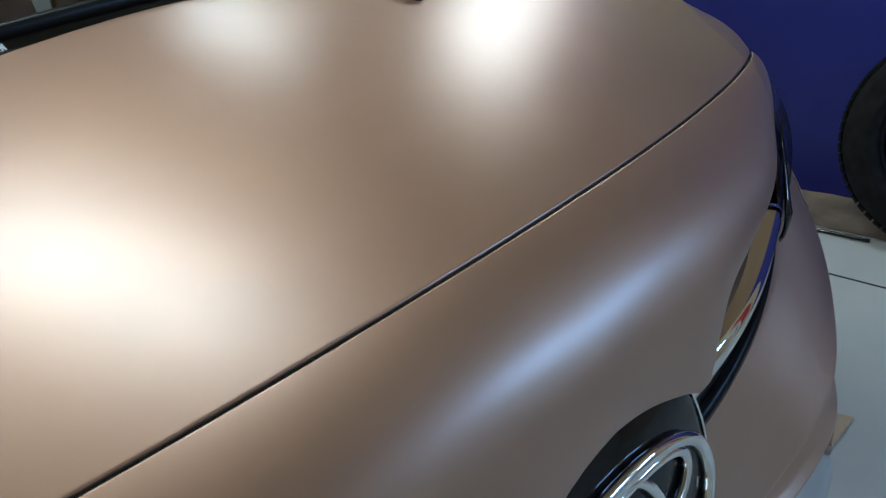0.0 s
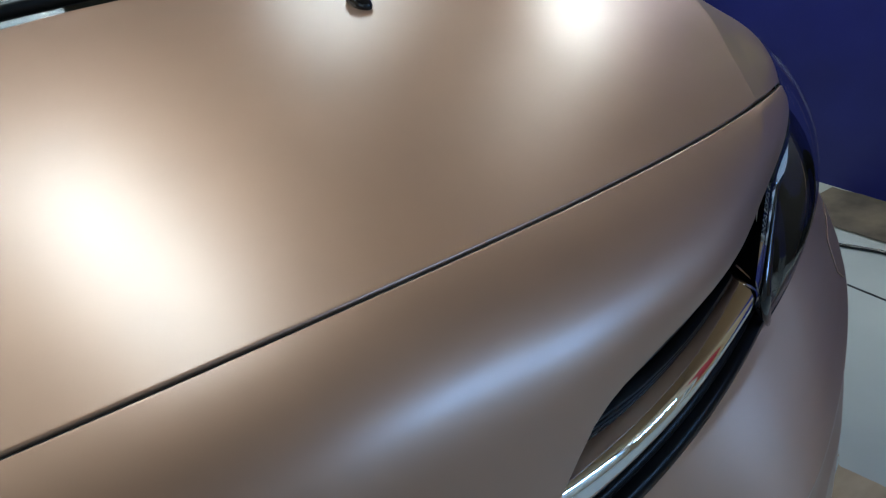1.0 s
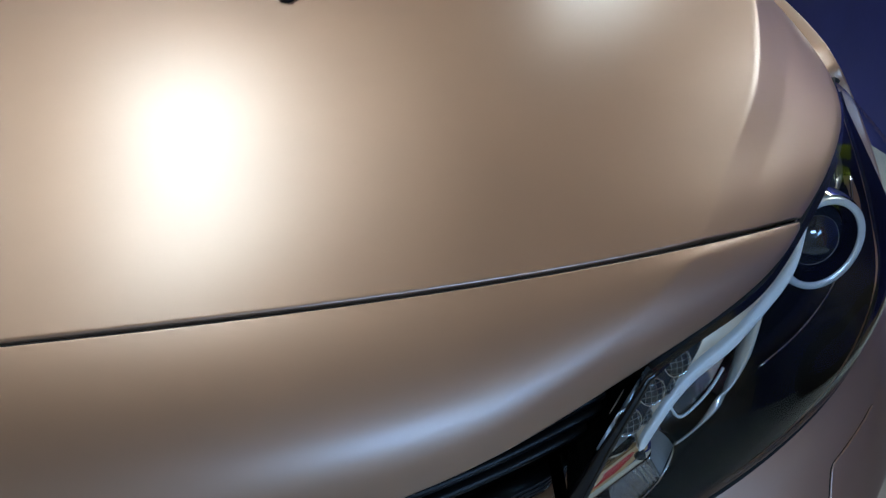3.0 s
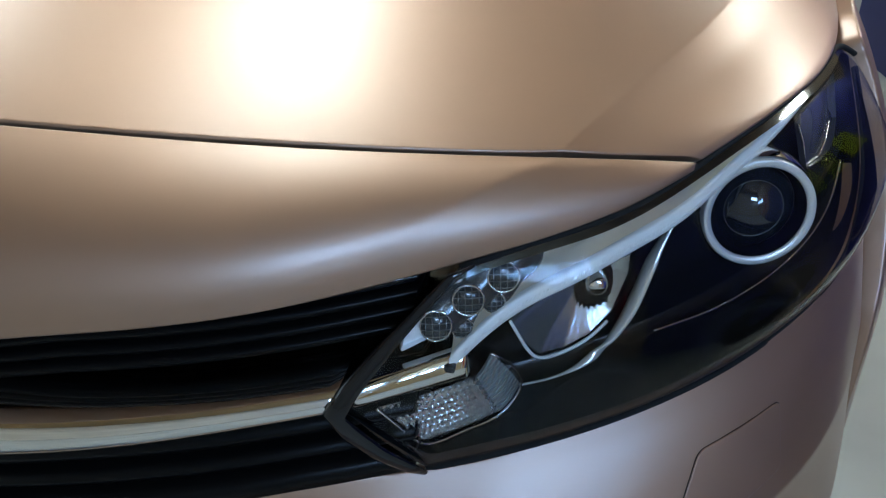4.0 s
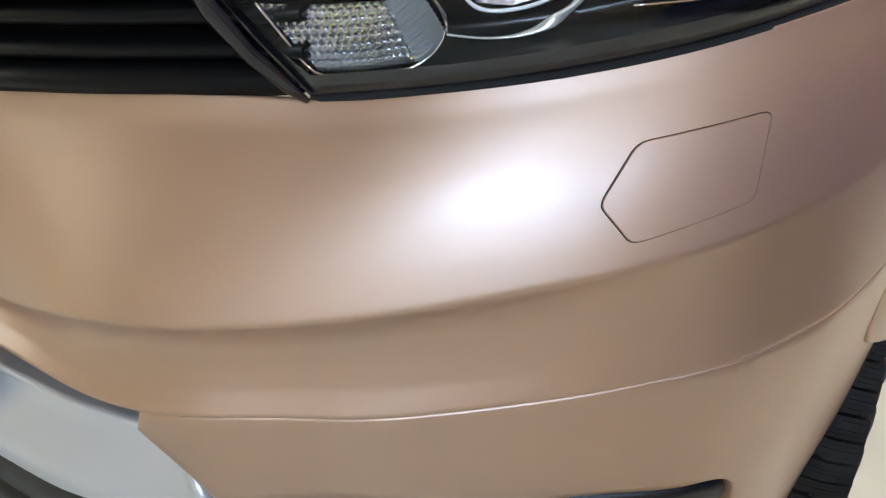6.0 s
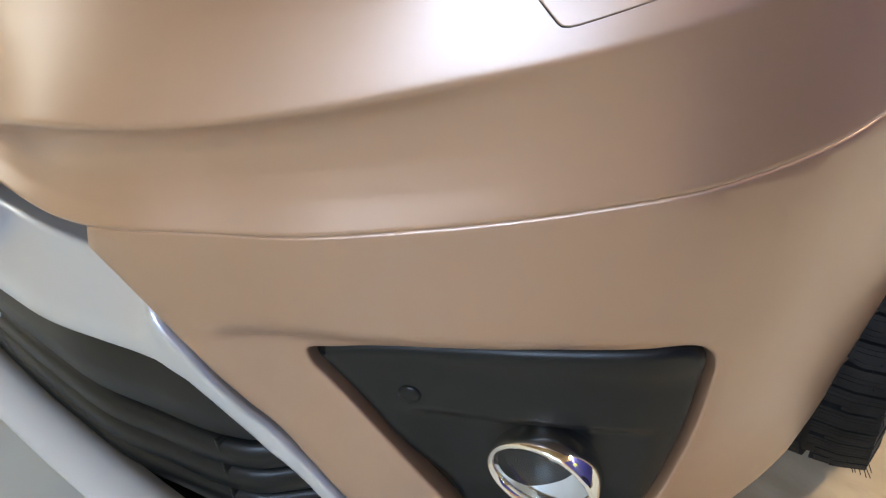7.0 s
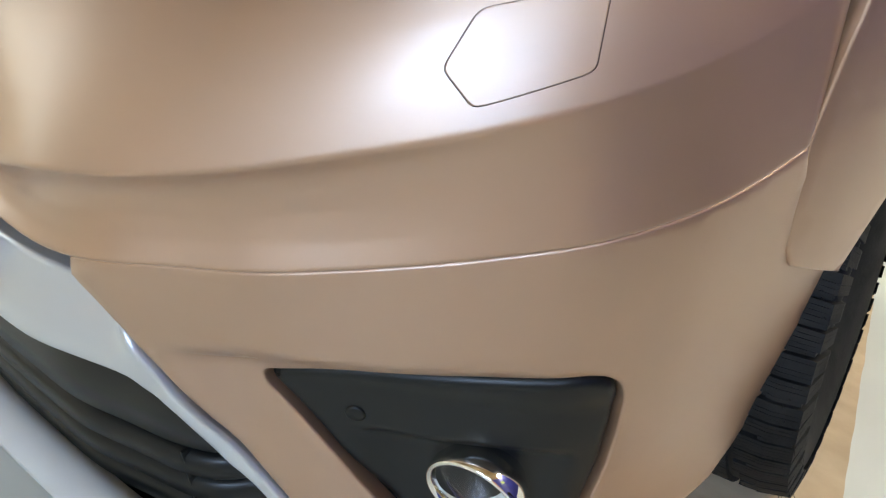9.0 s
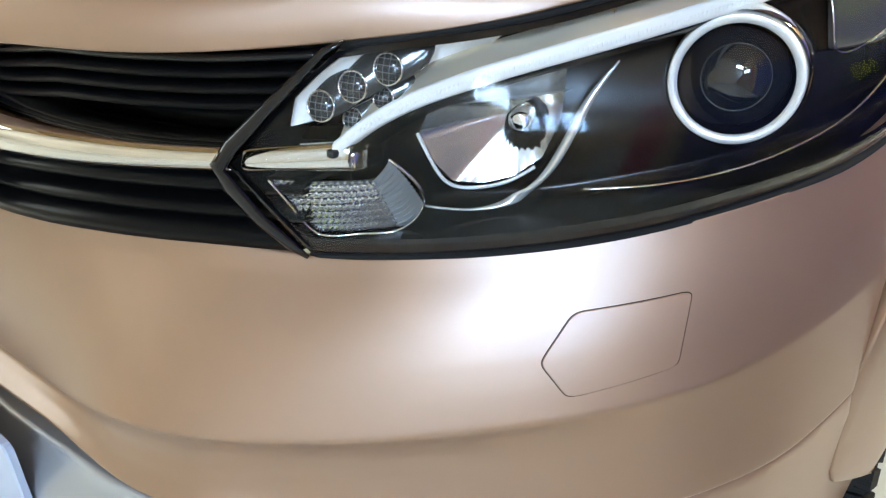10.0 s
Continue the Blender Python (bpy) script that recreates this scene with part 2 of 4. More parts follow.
def trimmed(fn, outer, holes=(), step=0.012, r=0.002, depth=0.014, lift=0.0, side=1.0):
    """A panel on the surface fn(a, b), cut along loops in a and b, with rounded edges and flanges turned inwards."""
    from mathutils import geometry
    loops = [even_loop(outer, step)] + [even_loop(h, step) for h in holes]
    lo, hi = loops[0].min(0), loops[0].max(0)
    gx, gy = np.meshgrid(np.arange(lo[0], hi[0], step), np.arange(lo[1], hi[1], step))
    pts = np.stack([gx.ravel(), gy.ravel()], 1)
    keep = inside(pts, loops[0])
    for h in loops[1:]:
        keep &= ~inside(pts, h)
    edge = np.concatenate(loops)
    pts = pts[keep]
    pts = pts[((pts[:, None] - edge[None]) ** 2).sum(-1).min(1) > (0.45 * step) ** 2]
    verts, edges = [Vector(p) for p in np.concatenate([edge, pts])], []
    k = 0
    for l in loops:
        edges += [(k + i, k + (i + 1) % len(l)) for i in range(len(l))]
        k += len(l)
    res = geometry.delaunay_2d_cdt(verts, edges, [], 0, 1e-7)
    v2 = np.array([tuple(v) for v in res[0]])
    eps = 1e-3

    def normal(a, b):
        du = fn(a + eps, b) - fn(a - eps, b)
        dv = fn(a, b + eps) - fn(a, b - eps)
        return unit(np.cross(du, dv)) * side
    bm = bmesh.new()
    bv = []
    for a, b in v2:
        p = fn(a, b)
        bv.append(bm.verts.new(p + (normal(a, b) * lift if lift else 0)))
    mids = np.array([v2[list(f)].mean(0) for f in res[2]])
    good = inside(mids, loops[0])
    for h in loops[1:]:
        good &= ~inside(mids, h)
    for f, ok in zip(res[2], good):
        (ax, ay), (bx, by) = v2[f[1]] - v2[f[0]], v2[f[2]] - v2[f[0]]
        if ok and abs(ax * by - ay * bx) > 2e-3 * step * step:
            bm.faces.new([bv[i] for i in f])
    bm.verts.index_update()
    for l in loops:
        prof = ((0, 0), (0.7 * r, 0.3 * r), (r, r), (r, depth)) if r < 0.004 else [(r * math.sin(q), r - r * math.cos(q)) for q in np.linspace(0, math.pi / 2, 8)] + [(r, depth)]
        rings = [[] for _ in prof]
        area2 = np.sum(l[:, 0] * np.roll(l[:, 1], -1) - l[:, 1] * np.roll(l[:, 0], -1))
        sign = 1.0 if area2 > 0 else -1.0
        if l is not loops[0]:
            sign = -sign
        for a, b, c in zip(np.roll(l, 1, 0), l, np.roll(l, -1, 0)):
            t = unit(c - a)
            o2 = np.array((t[1], -t[0])) * sign
            p, nrm = fn(*b), normal(*b)
            o3 = unit(fn(*(b + o2 * eps)) - p)
            p = p + nrm * lift
            for i, (x, d) in enumerate(prof):
                rings[i].append(bm.verts.new(p + o3 * x - nrm * d))
        for i in range(len(prof) - 1):
            for j in range(len(l)):
                q = (j + 1) % len(l)
                bm.faces.new((rings[i][j], rings[i][q], rings[i + 1][q], rings[i + 1][j]))
    bmesh.ops.remove_doubles(bm, verts=bm.verts, dist=1e-6)
    return bm


def sstep(a, b, x):
    t = min(1.0, max(0.0, (x - a) / (b - a)))
    return t * t * (3 - 2 * t)

# ---- the workshop ----
floor_mat = mat("painted_concrete", (0.66, 0.68, 0.63), 0.38)
vary(floor_mat, (0.41, 0.42, 0.385), (0.52, 0.53, 0.485), 2.2, 8, 0.3, 0.7)
rough_noise(floor_mat, 6, 0.28, 0.55)
relief(floor_mat, 60, 0.12, 0.001)
blue_mat = mat("blue_wall_paint", (0.016, 0.021, 0.19), 0.45)
vary(blue_mat, (0.013, 0.017, 0.15), (0.022, 0.028, 0.235), 1.6, 6)
relief(blue_mat, 35, 0.2, 0.002)
wall_mat = mat("off_white_wall_paint", (0.62, 0.60, 0.54), 0.7)
vary(wall_mat, (0.52, 0.50, 0.45), (0.66, 0.64, 0.58), 1.3, 6)
relief(wall_mat, 40, 0.2, 0.002)
tan_mat = mat("tan_wall_paint", (0.58, 0.47, 0.32), 0.7)
vary(tan_mat, (0.46, 0.34, 0.19), (0.56, 0.42, 0.25), 1.5, 6)
brown_mat = mat("brown_wall_paint", (0.22, 0.14, 0.07), 0.7)
vary(brown_mat, (0.26, 0.172, 0.090), (0.34, 0.225, 0.118), 1.5, 6)
ceil_mat = mat("ceiling_board", (0.50, 0.37, 0.22), 0.8)
vary(ceil_mat, (0.24, 0.150, 0.064), (0.31, 0.198, 0.086), 1.0, 5)
card_mat = mat("cardboard", (0.42, 0.29, 0.17), 0.85)
vary(card_mat, (0.40, 0.29, 0.18), (0.52, 0.39, 0.255), 9, 10, 0.3, 0.75, stretch=(1, 2.5, 1))
relief(card_mat, 55, 0.6, 0.002, 9)
glow = bpy.data.materials.new("tube_glow")
glow.use_nodes = True
gb = glow.node_tree.nodes["Principled BSDF"]
gb.inputs["Emission Color"].default_value = (1.0, 0.95, 0.84, 1)
gb.inputs["Emission Strength"].default_value = 9.0
X0, X1, Y0, Y1, H = ROOM["x0"], ROOM["x1"], ROOM["y0"], ROOM["y1"], ROOM["h"]


def slab(name, material, *b, kind="structure", label=""):
    o = part(name, box(bmesh.new(), *b), material, smooth=False)
    return tagged(o, label, "", "", kind)


slab("floor", floor_mat, X0 - 0.2, X1 + 0.2, Y0 - 0.2, Y1 + 0.2, -0.12, 0, label="pale grey-green painted concrete workshop floor")
slab("ceiling", ceil_mat, X0 - 0.2, X1 + 0.2, Y0 - 0.2, Y1 + 0.2, H, H + 0.12, label="tan board ceiling")
slab("wall_east", blue_mat, X1, X1 + 0.15, -0.7, Y1, 0, 1.9, label="dark blue painted workshop wall")
slab("wall_east_upper", brown_mat, X1 + 0.003, X1 + 0.15, -0.7, Y1, 1.9, H, label="brown painted upper part of the wall")
WE = WIN2
for b in ((Y0, WE["y0"], 0, H), (WE["y1"], -0.7, 0, H), (WE["y0"], WE["y1"], 0, WE["z0"]), (WE["y0"], WE["y1"], WE["z1"], H)):
    slab("wall_east_front", tan_mat, X1, X1 + 0.15, b[0], b[1], b[2], b[3], label="tan painted workshop wall with a window")
WW = WIN3
for b in ((Y0, WW["y0"], 0, H), (WW["y1"], Y1, 0, H), (WW["y0"], WW["y1"], 0, WW["z0"]), (WW["y0"], WW["y1"], WW["z1"], H)):
    slab("wall_west", tan_mat, X0 - 0.15, X0, b[0], b[1], b[2], b[3], label="tan painted wall with a wide window")
slab("wall_north", wall_mat, X0 - 0.15, X1 + 0.15, Y1, Y1 + 0.15, 0, H, label="off-white painted wall")
WX0, WX1, WZ0, WZ1 = WIN["x0"], WIN["x1"], WIN["z0"], WIN["z1"]
for b in ((X0, WX0, 0, H), (WX1, X1, 0, H), (WX0, WX1, 0, WZ0), (WX0, WX1, WZ1, H)):
    slab("wall_south", wall_mat, b[0], b[1], Y0 - 0.15, Y0, b[2], b[3], label="off-white wall with a row of windows")
win = empty("window_1", ((WX0 + WX1) / 2, Y0 - 0.07, WZ0), "wide window of five panes in a dark frame", "window")
tagged(win, kind="structure")
frame_mat = mat("dark_window_frame", (0.03, 0.03, 0.035), 0.5)
for i in range(6):
    x = WX0 + 0.03 + (WX1 - WX0 - 0.06) * i / 5
    part("window_bar", box(bmesh.new(), x - 0.02, x + 0.02, Y0 - 0.055, Y0 - 0.012, WZ0, WZ1, 0.005), frame_mat, win, smooth=False)
for i in range(5):
    x = WX0 + 0.06 + (WX1 - WX0 - 0.06) * i / 5
    p = part("pane", box(bmesh.new(), x + 0.004, x + (WX1 - WX0 - 0.06) / 5 - 0.064, Y0 - 0.074, Y0 - 0.068, WZ0 + 0.002, WZ1 - 0.002), glass_mat, win, smooth=False)
    p.visible_shadow = False



def side_window(name, w, x, out, panes, label):
    """A row of panes in a side wall; out is +1 or -1, away from the room."""
    win = empty(name, (x + 0.07 * out, (w["y0"] + w["y1"]) / 2, w["z0"]), label, "window")
    tagged(win, kind="structure")
    bay = (w["y1"] - w["y0"] - 0.05) / panes
    for i in range(panes + 1):
        y, a = w["y0"] + 0.025 + bay * i, sorted((x + 0.012 * out, x + 0.055 * out))
        part("window_bar", box(bmesh.new(), *a, y - 0.018, y + 0.018, w["z0"], w["z1"], 0.005), frame_mat, win, smooth=False)
    for i in range(panes):
        y, a = w["y0"] + 0.05 + bay * i, sorted((x + 0.068 * out, x + 0.074 * out))
        p = part("pane", box(bmesh.new(), *a, y + 0.003, y + bay - 0.053, w["z0"] + 0.002, w["z1"] - 0.002), glass_mat, win, smooth=False)
        p.visible_shadow = False


side_window("window_2", WIN2, X1, 1, 4, "window of four panes in a dark frame")
side_window("window_3", WIN3, X0, -1, 3, "wide window of three panes in a dark frame")

for tx, ty, tl, tp, turn in TUBES:
    f = empty("ceiling_light", (tx, ty, H), "white twin-tube fluorescent fitting on the ceiling", "light", "ceiling lights")
    at = pose(tx, ty, H, 0, 0, turn)
    bm = box(bmesh.new(), -0.23, 0.23, -tl / 2, tl / 2, -0.07, -0.001, 0.008)
    bm.transform(at)
    part("housing", bm, wall_mat, f)
    for s in (-0.13, 0.13):
        part("tube", tube([at @ Vector((s, -tl / 2 + 0.03, -0.095)), at @ Vector((s, tl / 2 - 0.03, -0.095))], 0.014, 12), glow, f)

for tx, ty, tz, tl, tp in WALL_TUBES:
    wt = empty("wall_light", (tx + 0.06, ty, tz), "white fluorescent tube fitting on the wall", "light", "wall lights")
    part("housing", box(bmesh.new(), tx + 0.005, X1 - 0.001, ty - tl / 2 - 0.06, ty + tl / 2 + 0.06, tz - 0.04, tz + 0.04, 0.006), wall_mat, wt)
    part("tube", tube([(tx - 0.012, ty - tl / 2, tz), (tx - 0.012, ty + tl / 2, tz)], 0.014, 12), glow, wt)

card = empty("cardboard_sheet", (0.85, 0.7, 0), "creased brown cardboard sheet lying under the front tyre", "cardboard")
folds = [((0.80, 0.20), (0.93, 0.60), 0.003), ((0.74, 0.36), (1.02, 0.30), 0.0025), ((0.78, 0.45), (1.00, 0.43), 0.003), ((0.86, 0.16), (0.90, 0.44), 0.004), ((0.90, 0.52), (0.98, 0.50), 0.004), ((0.88, 0.58), (0.97, 0.57), 0.003), ((0.79, 0.28), (0.88, 0.33), 0.004), ((0.92, 0.36), (0.99, 0.40), 0.003)]


def card_height(x, y):
    z = 0.004 + 0.0022 * noise.noise(Vector((9 * x, 9 * y, 0))) + 0.0012 * noise.noise(Vector((40 * x, 40 * y, 2)))
    for (ax, ay), (bx, by), h in folds:
        ux, uy = bx - ax, by - ay
        ll = ux * ux + uy * uy
        k = min(1.0, max(0.0, ((x - ax) * ux + (y - ay) * uy) / ll))
        wob = 0.006 * noise.noise(Vector((30 * k, ax * 50, ay * 50)))
        d = math.hypot(x - ax - k * ux, y - ay - k * uy) - abs(wob)
        z += h * 1.1 * max(0.0, 1 - abs(d) / 0.004) - 0.5 * h * max(0.0, 1 - abs(d - 0.007) / 0.005)
    return max(0.0015, z)


g = np.array([[(x, y, card_height(x, y)) for x, y in ((0.775 - 0.32 * v + (1.027 - 0.19 * v - 0.775 + 0.32 * v) * u + 0.003 * noise.noise(Vector((0, 20 * v, 5))), 0.15 + 1.05 * v) for u in np.linspace(0, 1, 110))] for v in np.linspace(0, 1, 240)])
part("sheet", sheet(g), card_mat, card)
part("underside", sheet(g[::239, ::109] * np.array((1, 1, 0)) + np.array((0, 0, 0.001))), card_mat, card)
dirty_mat = mat("dirty_cardboard", (0.15, 0.12, 0.085), 0.9)
vary(dirty_mat, (0.06, 0.05, 0.038), (0.22, 0.17, 0.12), 7, 8, 0.3, 0.7)
relief(dirty_mat, 30, 0.5, 0.003)
strip_board = empty("cardboard_strip", (1.92, 0.3, 0), "dirty brown cardboard strip lying along the blue wall", "cardboard")
g = np.array([[(1.80 + 0.235 * u + 0.02 * math.sin(3 * v), 0.05 + 1.0 * v, 0.004 + 0.003 * noise.noise(Vector((7 * u, 15 * v, 3)))) for u in np.linspace(0, 1, 12)] for v in np.linspace(0, 1, 50)])
part("sheet", sheet(g), dirty_mat, strip_board)
joint_mat = mat("floor_joint_filler", (0.03, 0.03, 0.03), 0.8)
for b in ((X0, X1, -0.017, -0.009), (X0, X1, -1.22, -1.212), (1.566, 1.573, -0.0085, Y1), (-1.2, -1.193, Y0, Y1)):
    slab("floor_joint", joint_mat, b[0], b[1], b[2], b[3], -0.01, 0.0012, label="dark joint in the concrete floor")
tagged(part("cable", tube([(1.79, 0.40, 0.007), (1.76, 0.72, 0.007), (1.68, 0.95, 0.007), (1.72, 1.15, 0.007), (1.90, 1.30, 0.007)], 0.006, 8, n=60), gloss_black), "thin black cable lying on the floor", "cable")
red_mat = mat("red_banner_cloth", (0.42, 0.02, 0.02), 0.6)
vary(red_mat, (0.36, 0.015, 0.016), (0.45, 0.025, 0.024), 5)
board_mat = mat("white_sign_board", (0.75, 0.75, 0.73), 0.5)
vary(board_mat, (0.70, 0.70, 0.68), (0.78, 0.78, 0.76), 6)
ban = part("banner", box(bmesh.new(), X1 - 0.02, X1 - 0.001, -1.16, -0.93, 0.45, 1.85, 0.004), red_mat, smooth=False)
tagged(ban, "red cloth banner hanging on the wall beside the window", "banner")
sign = part("sign_board", box(bmesh.new(), X1 - 0.03, X1 - 0.001, -1.36, -1.18, 0.12, 1.05, 0.004), board_mat, smooth=False)
tagged(sign, "tall white sign board with a column of dark writing", "sign")
for k in range(8):
    part("writing_bar", box(bmesh.new(), X1 - 0.032, X1 - 0.030, -1.31, -1.23, 0.36 + 0.08 * k, 0.41 + 0.08 * k), joint_mat, sign, smooth=False)
yel_mat = mat("yellow_green_paint", (0.45, 0.55, 0.03), 0.5)
wsign = part("wall_writing", box(bmesh.new(), X1 - 0.006, X1 - 0.001, 0.45, 0.62, 1.25, 1.50, 0.002), yel_mat, smooth=False)
tagged(wsign, "yellow-green painted writing on the blue wall", "sign")
for y0 in (0.70, 0.95):
    part("writing_bar", box(bmesh.new(), X1 - 0.006, X1 - 0.001, y0, y0 + 0.17, 1.25, 1.50, 0.002), yel_mat, wsign, smooth=False)

# ---- the car ----
car = empty("car", (0, 1.2, 0), "short-bonnet family car wrapped in satin rose-gold film", "car")


def shut(x):
    u = (x / 0.65) ** 2
    return np.array((x, 0.0783 + 0.2002 * u - 0.1801 * u ** 2 + 0.1279 * u ** 3, 0.9569 - 0.1122 * u + 0.1527 * u ** 2 - 0.0906 * u ** 3))


NOSE = Spline([(0, -0.010, 0.832), (0.09, -0.006, 0.833), (0.18, 0.003, 0.838), (0.257, 0.019, 0.846), (0.333, 0.039, 0.851), (0.40, 0.064, 0.857),
               (0.466, 0.098, 0.866), (0.53, 0.131, 0.878), (0.585, 0.164, 0.891), (0.618, 0.192, 0.902), (0.632, 0.209, 0.9055)])
CREASE = Spline([tuple(shut(0.55)), (0.570, 0.207, 0.933), (0.594, 0.246, 0.946), (0.633, 0.310, 0.969), (0.670, 0.398, 0.996), (0.697, 0.49, 1.019), (0.716, 0.60, 1.040)])
EDGE = Spline([(0.634, 0.213, 0.9085), (0.655, 0.236, 0.917), (0.688, 0.280, 0.929), (0.724, 0.345, 0.940), (0.748, 0.42, 0.951), (0.764, 0.52, 0.968), (0.772, 0.62, 0.985)])


def hood_column(x, s):
    """Points on the bonnet behind the front edge at x, for |x| up to the crease."""
    a = shut(x)
    d = s * (0.60 - a[1])
    k = x / 0.55
    return np.stack([x + 0.10 * k * abs(k) * s, a[1] + d, a[2] + (0.45 + 0.20 * k * k * (1 - d / 0.52)) * d - 0.30 * d ** 2], 1)


S = np.concatenate([[0, 0.002, 0.005, 0.011], np.linspace(0.02, 0.98, 44), [0.99, 0.996, 1.0]])


def ridge(d):
    """Height of the shoulder crease at a distance d from its line."""
    return 0.0028 * np.exp(-np.abs(d) / 0.026)


cr, ed = CREASE.at(S), EDGE.at(S)
mir = np.array((-1, 1, 1))
up = np.array((0, 0, 1.0))
half = []
lift = (1 - 0.65 * (1 - S) ** 5)[:, None] * up
for x in np.concatenate([np.linspace(0, 0.47, 24), np.linspace(0.485, 0.53, 5), [0.537, 0.542, 0.546, 0.5485]]):
    p = hood_column(x, S)
    w = max(0, (x - 0.354) / 0.196) ** 2
    half.append(p * (1 - w) + (cr + (p - hood_column(0.55, S))) * w + lift * (0.0062 * math.exp((x - 0.55) / 0.030) - 0.0025 * w))
half.append(cr + lift * 0.003)
for t in np.linspace(0, 1, 19)[1:] ** 1.6:
    p = cr + (ed - cr) * t + np.array((0, 0, 0.0015)) * math.sin(math.pi * t)
    q = shut(p[0, 0])
    half.append(p + (q - p[0]) * ((1 - S) ** 3)[:, None] * (1 if t < 1 else 0.6) + lift * 0.003 * max(0, 1 - 3 * t))
cols = [p * mir for p in half[:0:-1]] + half
hood = np.array(cols).transpose(1, 0, 2)
part("bonnet", sheet(flanged(hood, 1, 0.0015, 0.03)), wrap, car, "satin rose-gold bonnet with a soft shoulder crease")

# nose panel between bonnet and grille
xs = np.concatenate([np.linspace(0.02, 0.36, 20), np.linspace(0.37, 0.63, 66)])
xs = np.concatenate([-xs[::-1], [0], xs])
rows = []
for x in xs:
    a = shut(x)
    ax = abs(x)
    n3 = NOSE.at(np.interp(ax, NOSE.at(np.linspace(0, 1, 200))[:, 0], np.linspace(0, 1, 200)))[0]
    n3 = np.array((x, n3[1], n3[2]))
    k = sstep(0.50, 0.60, ax)
    tg = unit(np.array((0, -0.91, -0.44 - 0.04 * k)))
    p0 = a + tg * 0.0058
    # the two end tangents meet in one corner, which pulls the curve
    te = unit(np.array((0, -0.02 + 0.22 * k, 1.0)))
    m2 = np.array(((tg[1], -te[1]), (tg[2], -te[2])))
    reach = np.linalg.solve(m2, (n3 - p0)[1:])
    p1, p2 = p0 + tg * reach[0] * 0.76, n3 + te * reach[1] * 0.66
    t = (0.5 - 0.5 * np.cos(np.pi * np.linspace(0, 1, 40)))[:, None]
    foot = float(np.interp(ax, [0, 0.03, 0.06, 0.09, 0.119, 0.13, 0.15, 0.18, 0.21], [0.825, 0.821, 0.8115, 0.7985, 0.7815, 0.788, 0.808, 0.830, 0.8425]))
    dip = min(0.0, foot - n3[2]) if ax < 0.21 else 0.0
    # the bonnet's crease runs on over the panel, inwards, and fades
    t1 = t[:, 0]
    line_x = 0.55 - 0.12 * t1 - 0.03 * t1 ** 2
    keep = np.clip(1 - t1 / 0.75, 0, 1) ** 0.8 * np.clip(0.2 + t1 / 0.15, 0, 1)
    rise = (ridge((ax - line_x) * 0.8) * keep)[:, None] * np.array((0, -0.5, 0.85))
    rows.append(rise + np.array((0, 0.2, 1.0)) * dip * t ** 5 + (1 - t) ** 3 * p0 + 3 * t * (1 - t) ** 2 * p1 + 3 * t * t * (1 - t) * p2 + t ** 3 * n3)
nose = np.array(rows).transpose(1, 0, 2)
# Black rod under the shut line stands in for the shade in the gap.
part("bonnet_gap_shade", tube(np.array([shut(x) + np.array((0, -0.0031, -0.0062)) for x in np.linspace(-0.63, 0.63, 60)]), 0.0036, 8), dark_gap, car)
part("nose_panel", sheet(flanged(nose, -1, 0.0016, 0.035)), wrap, car)

# upper bumper
PLAN = Spline([(-0.02, -0.054), (0.08, -0.0535), (0.17, -0.052), (0.26, -0.047), (0.32, -0.041), (0.385, -0.0235), (0.44, -0.008), (0.50, 0.022), (0.55, 0.046), (0.603, 0.079), (0.665, 0.122), (0.70, 0.150), (0.736, 0.182),
               (0.76, 0.214), (0.78, 0.249), (0.794, 0.288), (0.807, 0.333), (0.820, 0.385), (0.832, 0.44), (0.836, 0.47)])
_p = PLAN.at(np.linspace(0, 1, 600))
_s = np.concatenate([[0], np.cumsum(np.linalg.norm(np.diff(_p, axis=0), axis=1))])


def s_of(x):
    return float(np.interp(x, _p[:, 0], _s))


def low_point(s, z):
    x, y = np.interp(s, _s, _p[:, 0]), np.interp(s, _s, _p[:, 1])
    i = min(max(int(np.searchsorted(_s, s)), 3), 596)
    t = unit(_p[i + 3] - _p[i - 3])
    nx, ny = -t[1], t[0]
    d = 0.022 * (1 - sstep(0.56, 0.77, x)) * sstep(0.46, 0.53, x) * sstep(0.455 + 0.078 * (x - 0.53), 0.443 + 0.078 * (x - 0.53), z) * sstep(0.24, 0.40, z)
    d += 0.035 * sstep(0.23, 0.13, z) ** 1.5 * (0.25 + 0.75 * sstep(0.60, 0.74, x))
    d += 0.006 * sstep(0.40, 0.25, z)
    return np.array((x + nx * d, y + ny * d, z))


K_TOP = [(0, 0.028, 0.672), (0.15, 0.032, 0.683), (0.30, 0.046, 0.705), (0.40, 0.068, 0.717), (0.478, 0.094, 0.7225), (0.54, 0.116, 0.734), (0.60, 0.144, 0.748),
         (0.655, 0.178, 0.763), (0.70, 0.216, 0.779), (0.74, 0.264, 0.795), (0.768, 0.32, 0.813), (0.787, 0.398, 0.848)]
K_BULGE = [(0, -0.005, 0.512), (0.15, -0.006, 0.522), (0.29, -0.016, 0.557), (0.37, -0.021, 0.587), (0.43, -0.008, 0.597), (0.50, 0.023, 0.610), (0.566, 0.058, 0.626),
           (0.625, 0.096, 0.644), (0.672, 0.130, 0.657), (0.715, 0.170, 0.673), (0.755, 0.222, 0.690), (0.799, 0.342, 0.725)]
